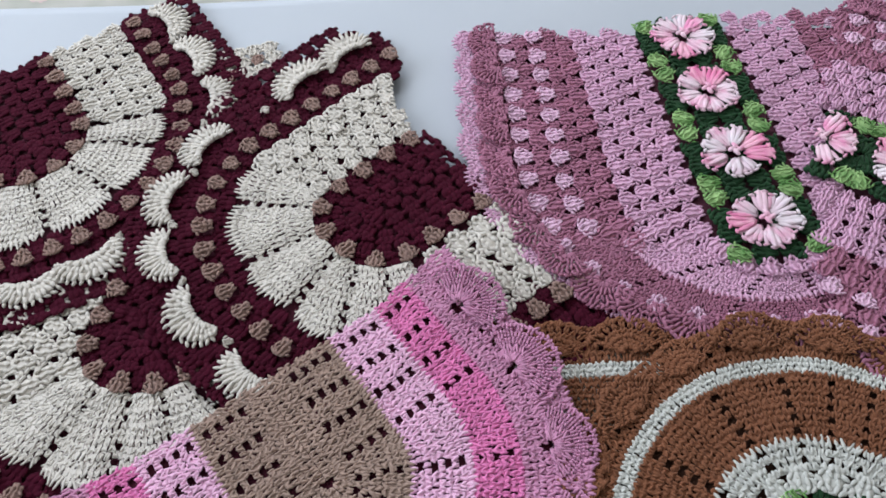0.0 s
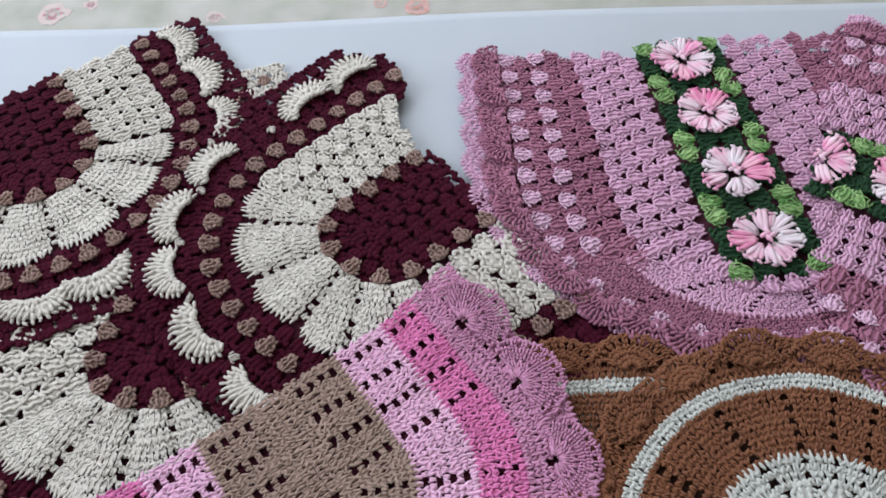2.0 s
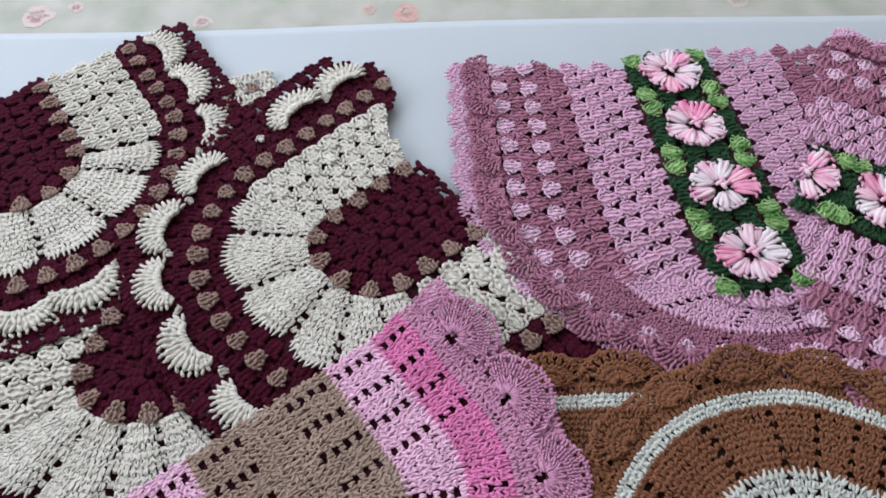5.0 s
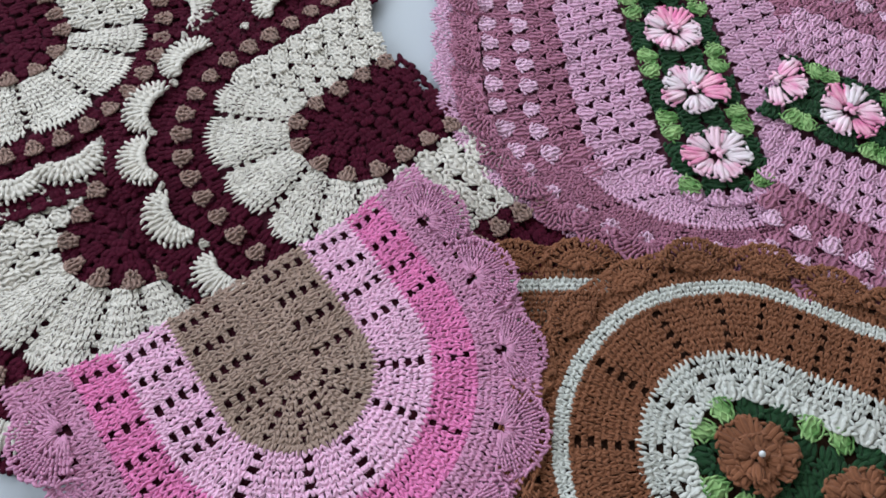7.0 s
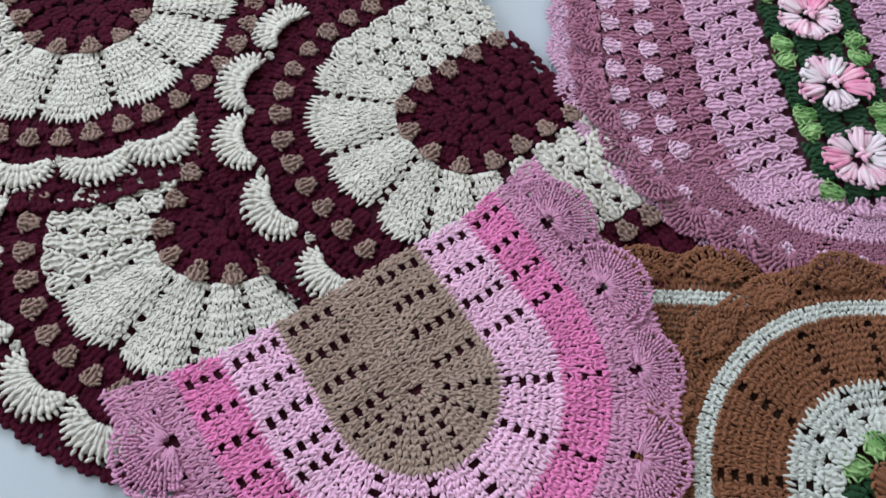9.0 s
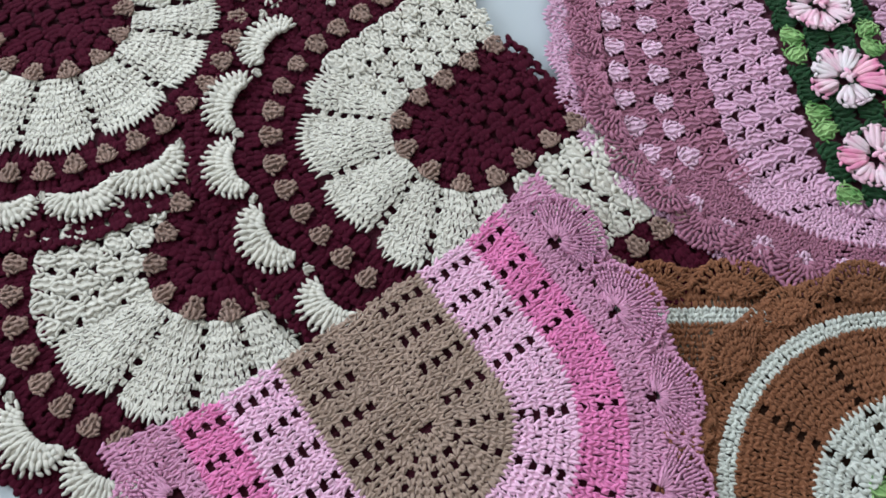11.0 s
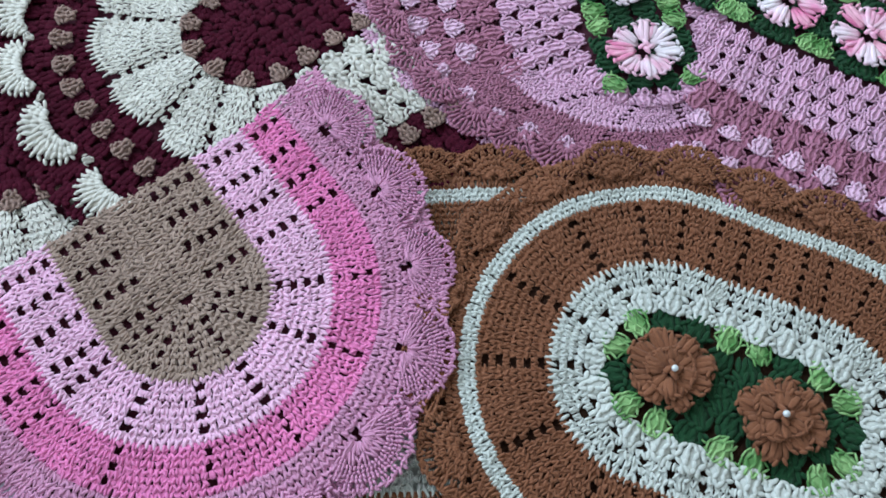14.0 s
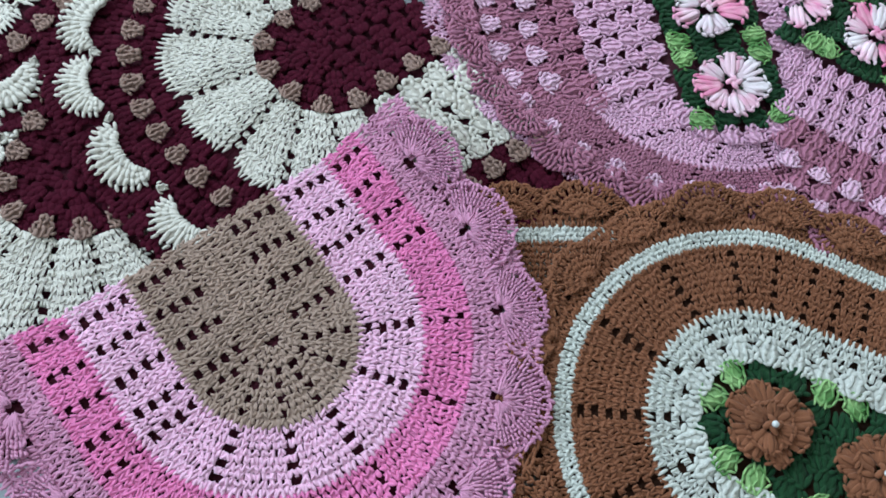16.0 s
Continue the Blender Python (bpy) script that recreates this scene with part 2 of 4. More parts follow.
def u_curve(centre, axis, r, back, back_right=None):
    """A round of a folded rug: straight from the fold, half a circle round the end (which points along axis, in degrees), straight to the fold again."""
    a = radians(axis)
    u = np.array([math.cos(a), math.sin(a)])
    n = np.array([-u[1], u[0]])
    c = np.array(centre)
    back_right = back if back_right is None else back_right
    s = np.linspace(0, 1, SAMPLES + 1)
    out = np.zeros((len(s), 2))
    for i, q in enumerate(s):
        if q < 0.2:
            out[i] = c + n * r - u * back * (1 - q / 0.2)
        elif q > 0.8:
            out[i] = c - n * r - u * back_right * (q - 0.8) / 0.2
        else:
            p = math.pi / 2 - math.pi * (q - 0.2) / 0.6
            out[i] = c + r * (u * math.cos(p) + n * math.sin(p))
    return out


def oval_curve(one, two, r):
    """A closed round of a whole oval rug about the line from one to two."""
    p1, p2 = np.array(one), np.array(two)
    u = (p2 - p1) / np.linalg.norm(p2 - p1)
    n = np.array([-u[1], u[0]])
    out = []
    for q in np.linspace(0, 1, SAMPLES + 1):
        if q < 0.15:
            out.append(p1 + n * r + (p2 - p1) * q / 0.15)
        elif q < 0.5:
            p = math.pi / 2 - math.pi * (q - 0.15) / 0.35
            out.append(p2 + r * (u * math.cos(p) + n * math.sin(p)))
        elif q < 0.65:
            out.append(p2 - n * r + (p1 - p2) * (q - 0.5) / 0.15)
        else:
            p = -math.pi / 2 - math.pi * (q - 0.65) / 0.35
            out.append(p1 + r * (u * math.cos(p) + n * math.sin(p)))
    return np.array(out)


def u_at(rel):
    """Where on a folded round the ray at rel degrees from its axis lies, 0 to 1."""
    return 0.2 + 0.6 * (90 - rel) / 180


GRID = np.linspace(0, 1, SAMPLES + 1)


def run(curve, s):
    """Places and outward turns at the shares s of the way along a round."""
    s = np.atleast_1d(s)
    p = np.stack([np.interp(s, GRID, curve[:, k]) for k in (0, 1)], -1)
    e = 0.004
    q = np.stack([np.interp(np.clip(s + e, 0, 1), GRID, curve[:, k]) - np.interp(np.clip(s - e, 0, 1), GRID, curve[:, k]) for k in (0, 1)], -1)
    return p, np.arctan2(q[:, 1], q[:, 0])


def even(curve, step, lo=0.0, hi=1.0, shift=0.5, count=0):
    """Shares at even steps of length along the stretch lo..hi of a round, and the true step."""
    d = np.r_[0, np.cumsum(np.linalg.norm(np.diff(curve, axis=0), axis=1))]
    a, b = np.interp([lo, hi], GRID, d)
    n = count or max(1, int(round((b - a) / step)))
    return np.interp(a + (np.arange(n) + shift) * (b - a) / n, d, GRID), (b - a) / n


def swell(p, phase):
    """How the cloth rises and falls a little where it lies."""
    x, y = p[..., 0], p[..., 1]
    return 0.0012 * np.sin(x * 41 + phase) * np.cos(y * 37 - phase) + 0.0008 * np.sin(x * 83 - y * 61 + 2 * phase)


def inside(p, outline):
    """Which of the points p lie within a closed outline."""
    x, y = p[:, 0][:, None], p[:, 1][:, None]
    a, b = outline, np.roll(outline, -1, axis=0)
    cross = ((a[:, 1] > y) != (b[:, 1] > y)) & (x < (b[:, 0] - a[:, 0]) * (y - a[:, 1]) / (b[:, 1] - a[:, 1] + 1e-12) + a[:, 0])
    return cross.sum(1) % 2 == 1


class Rug:
    """A crocheted rug: rounds of a curve family curve(r), at the height z."""

    def __init__(self, root, curve, z, phase, above=()):
        self.root, self.curve, self.z, self.phase, self.above = root, curve, z, phase, above
        self.spots = {}

    def bare(self, p):
        """Which points no rug above lies on: what is buried is left flat."""
        out = np.ones(len(p), bool)
        for outline in self.above:
            out &= ~inside(p, outline)
        return out

    def lift(self, p, extra=0.0):
        return np.c_[p, self.z + extra + swell(p, self.phase)]

    def dense(self, name, material, r0, r1, lo=0.0, hi=1.0, spokes=(), cell=0.0056, label="", eye=0.0040, lining=True, rows=0, hole=None, teeth=None, bulge=0.0, small=(), open_share=0.28, dome=0.0, relief=0.0013):
        """Close rows of V-shaped stitches from r0 to r1, a pinhole between two of them, with lines of eyes along the spokes."""
        n_rows = rows or max(1, int(round((r1 - r0) / 0.0057)))
        edges = np.linspace(r0, r1, n_rows + 1)
        arms, quads = [], []
        heart = self.curve(0.0).mean(0)

        def puff(p, s, f):
            if not bulge:
                return p
            q = (2 * (s - lo) / (hi - lo) - 1).clip(-1, 1)
            away = p - heart
            return p + away / np.linalg.norm(away, axis=1)[:, None] * (bulge * f * (0.75 - q * q))[:, None]

        def rise(p, s, extra):
            q = (2 * (s - lo) / (hi - lo) - 1).clip(-1, 1)
            return self.lift(p, extra + dome * (1 - q ** 4))

        for i in range(n_rows):
            inner, mid, outer = (self.curve(r) for r in (edges[i], (edges[i] + edges[i + 1]) / 2, edges[i + 1]))
            stops = [(lo, lo)]
            if i % 2:
                tight = np.linalg.norm(mid[SAMPLES // 2] - heart) < 0.031
                for n, k in enumerate(sorted(spokes)):
                    if tight and 0.21 < k < 0.79 or not lo < k < hi:
                        continue
                    odd = np.random.default_rng(1000 * i + n)
                    reach = np.linalg.norm(run(mid, np.array([k + 0.01]))[0] - run(mid, np.array([k - 0.01]))[0]) / 0.02
                    wide = eye * odd.uniform(0.85, 1.12) * (0.62 if k in small else 1.0) / reach
                    k = k + odd.normal(0, 0.0005) / reach
                    stops.append((max(stops[-1][1], k - wide), min(hi, k + wide)))
            stops.append((hi, hi))
            runs = [even(mid, cell, p[1], q[0], 0.5 if i % 2 else 0.5 + 0.22 * (i % 3)) for p, q in zip(stops, stops[1:]) if q[0] > p[1] + 1e-5]
            if not runs:
                continue
            s, step = np.concatenate([k[0] for k in runs]), cell
            s = s[(s > lo) & (s < hi)]
            at, turn = run(mid, s)
            keep = self.bare(at)
            if hole:
                for x, y, wide in hole:
                    keep &= np.hypot(at[:, 0] - x, at[:, 1] - y) > wide
            s, at, turn = s[keep], at[keep], turn[keep]
            if not len(s):
                continue
            f0, f1 = i / n_rows, (i + 1) / n_rows
            speed = np.linalg.norm(run(mid, s + 0.003)[0] - run(mid, s - 0.003)[0], axis=1) / (np.clip(s + 0.003, 0, 1) - np.clip(s - 0.003, 0, 1))
            half = step * (1 - open_share * rng.uniform(0.0, 1.7, len(s))) / 2 / speed
            corner = [puff(run(c, s + k * half)[0], s, f) for c, k, f in ((inner, -1, f0), (inner, 1, f0), (outer, 1, f1), (outer, -1, f1))]
            quads.append(np.stack([rise(q, s, 0.0020 - relief) for q in corner], 1))
            p = puff(at, s, (f0 + f1) / 2)
            high = np.linalg.norm(run(outer, s)[0] - run(inner, s)[0], axis=1)
            side = np.stack([np.cos(turn), np.sin(turn)], -1)
            bend = rng.normal(0, 0.2, len(s))
            for k in (-1, 1):
                q = p + side * (k * step * 0.23) + rng.normal(0, 0.0005, p.shape)
                lean = (0.58 if i % 2 else -0.36) * k
                arms.append(np.c_[rise(q, s, 0.0010), turn + math.pi / 2 - lean + bend + rng.normal(0, 0.26, len(s)), high * 0.64 * rng.uniform(0.75, 1.15, len(s)),
                                  np.full(len(s), step * 0.25) * rng.uniform(0.8, 1.15, len(s)), 0.14 + rng.normal(0, 0.10, len(s))])
        arms = np.concatenate(arms)
        arms[:, 2] += rng.normal(0, 0.0003, len(arms))
        if teeth:
            rim = self.curve(r1)
            s, step = even(rim, cell * 0.95, lo, hi)
            p, turn = run(rim, s)
            shown = self.bare(p)
            s, turn, p = s[shown], turn[shown], puff(p[shown], s[shown], 1.0)
            arms = np.r_[arms, np.c_[rise(p, s, 0.0014), turn + math.pi / 2 + rng.normal(0, 0.25, len(s)), teeth * rng.uniform(0.6, 1.15, len(s)), np.full(len(s), step * 0.30), np.zeros(len(s))]]
        v, f = strands(arms[:, :3], arms[:, 3], arms[:, 4], arms[:, 5], relief, arms[:, 6])
        ob = link(name, mesh_of(name, v, f, material), self.root, label, "stuff")
        if lining:
            qv = np.concatenate(quads).reshape(-1, 3)
            link("ground_weave", mesh_of("ground_weave", qv, np.arange(len(qv)).reshape(-1, 4), material, False), ob)
        return ob

    def clusters(self, name, meshes, r, step, lo=0.0, hi=1.0, shift=0.5, extra=0.0, scale=1.0, wild=0.06, label="", skip=None, turn_by=0.0, shares=None, count=0, flat=1.0):
        """A row of stitch groups along the round at r."""
        c = self.curve(r)
        s, true = even(c, step, lo, hi, shift, count)
        if shares is not None:
            s, true = np.array(shares), step
        p, turn = run(c, s)
        high, shown = self.lift(p, extra), self.bare(p)
        for i in range(len(s)):
            if not shown[i]:
                continue
            if skip and skip(i, s[i], p[i]):
                continue
            k = scale * (1 + rng.normal(0, 0.04))
            m = Matrix.LocRotScale(high[i], Euler((rng.normal(0, wild), rng.normal(0, wild), turn[i] + turn_by + rng.normal(0, wild))), (k * min(1.06, true / step), k, k * flat))
            self.spots.setdefault(name, []).append((m, meshes[rng.integers(len(meshes))], label))

    def finish(self, most=290):
        """Links what clusters() has laid out; past the first of a kind, the rest becomes one mesh."""
        for name, rows in self.spots.items():
            for m, me, label in rows[:most]:
                ob = link(name, me, self.root, label)
                ob.matrix_basis = m
            rest = rows[most:]
            if rest:
                pieces = []
                for m, me, _ in rest:
                    v = np.zeros(len(me.vertices) * 3, np.float32)
                    me.vertices.foreach_get("co", v)
                    f = np.zeros(len(me.loops), np.int32)
                    me.loops.foreach_get("vertex_index", f)
                    mm = np.array(m)
                    pieces.append((v.reshape(-1, 3) @ mm[:3, :3].T + mm[:3, 3], f.reshape(-1, 3)))
                v, f = merged(pieces)
                link(name + "_rows", mesh_of(name, v, f, rest[0][1].materials[0]), self.root, "", "stuff")

    def lining(self, name, material, c, top, bottom, label=""):
        """The under half of a folded rug, the backing of a whole one: a solid sheet within the outline c, coloured as
        the gaps look.
        """
        c = c[::4]
        n = len(c)
        v = np.concatenate([np.c_[c, np.full(n, top)], np.c_[c, np.full(n, bottom)]])
        bm = bmesh.new()
        vs = [bm.verts.new(q) for q in v]
        bm.faces.new(vs[:n][::-1])
        bm.faces.new(vs[n:])
        for i in range(n):
            j = (i + 1) % n
            if (v[i] - v[j]) @ (v[i] - v[j]) > 1e-10:
                bm.faces.new((vs[i], vs[j], vs[n + j], vs[n + i]))
        bmesh.ops.recalc_face_normals(bm, faces=bm.faces)
        me = bpy.data.meshes.new(name)
        bm.to_mesh(me)
        bm.free()
        me.materials.append(material)
        return link(name, me, self.root, label)


def family(name, material, count=3, **kw):
    return [cluster_mesh(name, material, seed=i, **kw) for i in range(count)]


def box(name, lo, hi, material, parent=None, bevel=0.0):
    bm = bmesh.new()
    bmesh.ops.create_cube(bm, size=1)
    for v in bm.verts:
        v.co = [lo[k] + (v.co[k] + 0.5) * (hi[k] - lo[k]) for k in range(3)]
    if bevel:
        bmesh.ops.bevel(bm, geom=bm.edges[:], offset=bevel, segments=3, affect="EDGES")
    me = bpy.data.meshes.new(name)
    bm.to_mesh(me)
    bm.free()
    me.materials.append(material)
    ob = new(name, me)
    ob.parent = parent
    return ob


# ---- the room round the bed ----
tagged(box("floor", (-2.2, -2.2, -0.62), (2.2, 2.2, -0.55), FLOOR_TILE), "beige tiled bedroom floor", "floor", kind="structure")
tagged(box("ceiling", (-2.2, -2.2, 2.1), (2.2, 2.2, 2.2), PLASTER), "plain white painted ceiling", "ceiling", kind="structure")
tagged(box("wall_south", (-2.2, -2.3, -0.55), (2.2, -2.2, 2.1), PLASTER), "plain off-white painted wall", "wall", kind="structure")
tagged(box("wall_east", (2.2, -2.2, -0.55), (2.3, 2.2, 2.1), PLASTER), "plain off-white painted wall", "wall", kind="structure")


def wall_with_opening(name, at, along, lo, hi, sill, head):
    """A wall of four blocks round a window opening; along: 0 runs in x, 1 in y."""
    root = tagged(new(name), "off-white painted wall with a window opening", "wall", kind="structure")
    t = 0.1 if at > 0 else -0.1
    for a, b, z0, z1 in ((-2.2, lo, -0.55, 2.1), (hi, 2.2, -0.55, 2.1), (lo, hi, -0.55, sill), (lo, hi, head, 2.1)):
        p, q = sorted((at, at + t))
        if along == 0:
            box("wall_block", (a, p, z0), (b, q, z1), PLASTER, root)
        else:
            box("wall_block", (p, a, z0), (q, b, z1), PLASTER, root)


# Openings for the unseen windows; the west one only goes with the fill.
wall_with_opening("wall_north", 2.2, 0, -1.55, 0.45, 0.65, 2.0)
wall_with_opening("wall_west", -2.2, 1, -0.65, 0.95, 0.6, 1.95)

bed = thing("bed", "low bed under a printed cover", "bed", place=(0, 0, -0.55))
mat_block = box("mattress", (-0.95, -1.15, 0.27), (0.95, 0.98, 0.542), COVER, bed, 0.04)
base_block = box("bed_base", (-0.9, -1.1, 0.0), (0.9, 0.93, 0.27), FLOOR_TILE, bed, 0.01)


def ripple(gx, gy, amp, seed):
    """The faint waves of a spread cloth."""
    k = np.random.default_rng(seed)
    h = np.zeros_like(gx)
    for _ in range(9):
        fx, fy, ph = k.normal(0, 9), k.normal(0, 9), k.random() * 6.3
        h = h + amp / 4 * np.sin(gx * fx + gy * fy + ph)
    return h


def rippled(name, lo, hi, nx, ny, z, material, amp, seed, thick=0.0015, slope=0.0):
    """A thin cloth spread flat with faint ripples, closed at its rim."""
    xs, ys = np.linspace(lo[0], hi[0], nx), np.linspace(lo[1], hi[1], ny)
    gx, gy = np.meshgrid(xs, ys)
    h = ripple(gx, gy, amp, seed)
    gy2 = gy + slope * gx + 0.003 * np.sin(gx * 7.1) * (gy > hi[1] - 0.02)
    top = np.stack([gx, gy2, z + h], -1).reshape(-1, 3)
    low = top - (0, 0, thick)
    i = np.arange((nx - 1) * (ny - 1))
    a = (i // (nx - 1)) * nx + i % (nx - 1)
    f = np.stack([a, a + 1, a + nx + 1, a + nx], -1)
    n = nx * ny
    rim = np.r_[np.arange(nx), np.arange(nx - 1, n, nx)[1:], np.arange(n - nx, n)[::-1][1:], np.arange(0, n, nx)[::-1][1:]]
    side = np.stack([rim[:-1], rim[:-1] + n, rim[1:] + n, rim[1:]], -1)
    return new(name, mesh_of(name, np.concatenate([top, low]), np.concatenate([f, f[:, ::-1] + n, side]), material))


cover = tagged(rippled("bedspread", (-1.0, -1.2), (1.0, 1.02), 90, 90, -0.005, COVER, 0.0006, 3), "off-white bedspread printed with faded pink roses", "bedspread")
sheet = tagged(rippled("white_sheet", (-0.93, -0.9), (0.93, 0.635), 120, 110, 0.0, SHEET, 0.0014, 5, slope=0.053), "plain white cotton sheet spread over the bedspread", "sheet")


def print_rose(x, y, size, material, dark, seed):
    """A faded rose of the print: overlapping petal shapes, with a darker heart."""
    r = np.random.default_rng(seed)
    root = link("rose_print", None, cover)
    root.empty_display_size = 0.01
    for ring, (count, far, wide, mat) in enumerate(((9, 0.66, 0.34, material), (6, 0.40, 0.15, dark), (5, 0.20, 0.12, dark), (3, 0.10, 0.10, material))):
        v, f = [], []
        for i in range(count):
            a = 2 * math.pi * (i + r.random() * 0.5) / count
            away = far * size * r.uniform(0.6, 1.1)
            cx, cy = x + math.cos(a) * away, y + math.sin(a) * away
            base = len(v)
            n = 14
            v.append((cx, cy, -0.0047 + 0.00012 * ring + 0.00002 * i))
            for k in range(n):
                b = 2 * math.pi * k / n
                w = wide * size * (0.55 + 0.6 * r.random())
                px, py = math.cos(b) * w * 0.6, math.sin(b) * w
                v.append((cx + px * math.cos(a) - py * math.sin(a), cy + px * math.sin(a) + py * math.cos(a), -0.0047 + 0.00012 * ring + 0.00002 * i))
            f += [(base, base + 1 + k, base + 1 + (k + 1) % n) for k in range(n)]
        v = np.array(v)
        v[:, 2] += ripple(v[:, 0], v[:, 1], 0.0006, 3)
        link("petal_print", mesh_of("petal_print", v, f, mat, False), root)


for x, y, size, mat, dark, seed in ((-0.462, 0.648, 0.028, PRINT_PINK, PRINT_DARK, 1), (-0.416, 0.668, 0.014, PRINT_PINK, PRINT_DARK, 2), (0.020, 0.662, 0.024, PRINT_RED, PRINT_RED, 3),
                              (-0.028, 0.670, 0.012, PRINT_RED, PRINT_PINK, 4), (-0.242, 0.641, 0.016, PRINT_PINK, PRINT_DARK, 5), (-0.15, 0.735, 0.016, PRINT_LEAF, PRINT_LEAF, 6),
                              (-0.33, 0.72, 0.03, PRINT_LEAF, PRINT_LEAF, 7), (0.22, 0.71, 0.02, PRINT_LEAF, PRINT_LEAF, 8), (0.45, 0.70, 0.02, PRINT_PINK, PRINT_PINK, 9)):
    print_rose(x, y, size, mat, dark, seed)


# ---- three folded burgundy rugs ----
WINE_GROUP = family("burgundy_stitch", BURGUNDY, wide=0.0190, high=0.0182, thick=0.0066, posts=3, plain=True)
TAN_GROUP = family("tan_stitch", TAN, wide=0.0165, high=0.0165, thick=0.0026)
CREAM_GROUP = family("cream_stitch", CREAM, wide=0.0225, high=0.0180, thick=0.0030)
CRESCENT = [crescent_mesh("cream_shell", CREAM, seed=i) for i in range(3)]


ROUNDS = (0.0, 0.083, 0.165, 0.188, 0.229, 0.258)


def wine_curve(centre, axis, back, grow, start, front, first, last, square=1.0, flare=0.0):
    """The rounds of a burgundy rug, narrower on one side than on the other: how far front, first and last side reach at each of ROUNDS."""
    a = radians(axis)
    u = np.array([math.cos(a), math.sin(a)])
    n = np.array([-u[1], u[0]])

    def curve(r, trim=0.0):
        reach, left, right = (float(np.interp(r, ROUNDS, k)) for k in (front, first, last))
        out_share = min(1.0, max(0.0, (r - 0.166) / 0.035))
        back_first = back + 0.2 * grow * out_share - trim
        back_last = back + grow * float(np.interp(r, (0.09, 0.15, 0.175, 0.20, 0.225, 0.258), (0.0, 0.25, 0.75, 1.05, 0.9, 0.35))) - trim
        out = []
        for q in GRID:
            if q < 0.2:
                x, y = start - (start + back_first) * (1 - q / 0.2), left * (1 + flare * 0.5 * (1 - q / 0.2))
            elif q > 0.8:
                k = (q - 0.8) / 0.2
                x, y = start - (start + back_last) * k, -right * (1 + flare * k)
            else:
                p = math.pi / 2 - math.pi * (q - 0.2) / 0.6
                x = start + (reach - start) * max(0.0, math.cos(p)) ** square
                y = (left if p > 0 else right) * math.copysign(abs(math.sin(p)) ** square, p)
            out.append(np.array(centre) + u * x + n * y)
        return np.array(out)

    def fold(points):
        return [np.array(centre) + u * x + n * y for x, y in points]

    return curve, fold


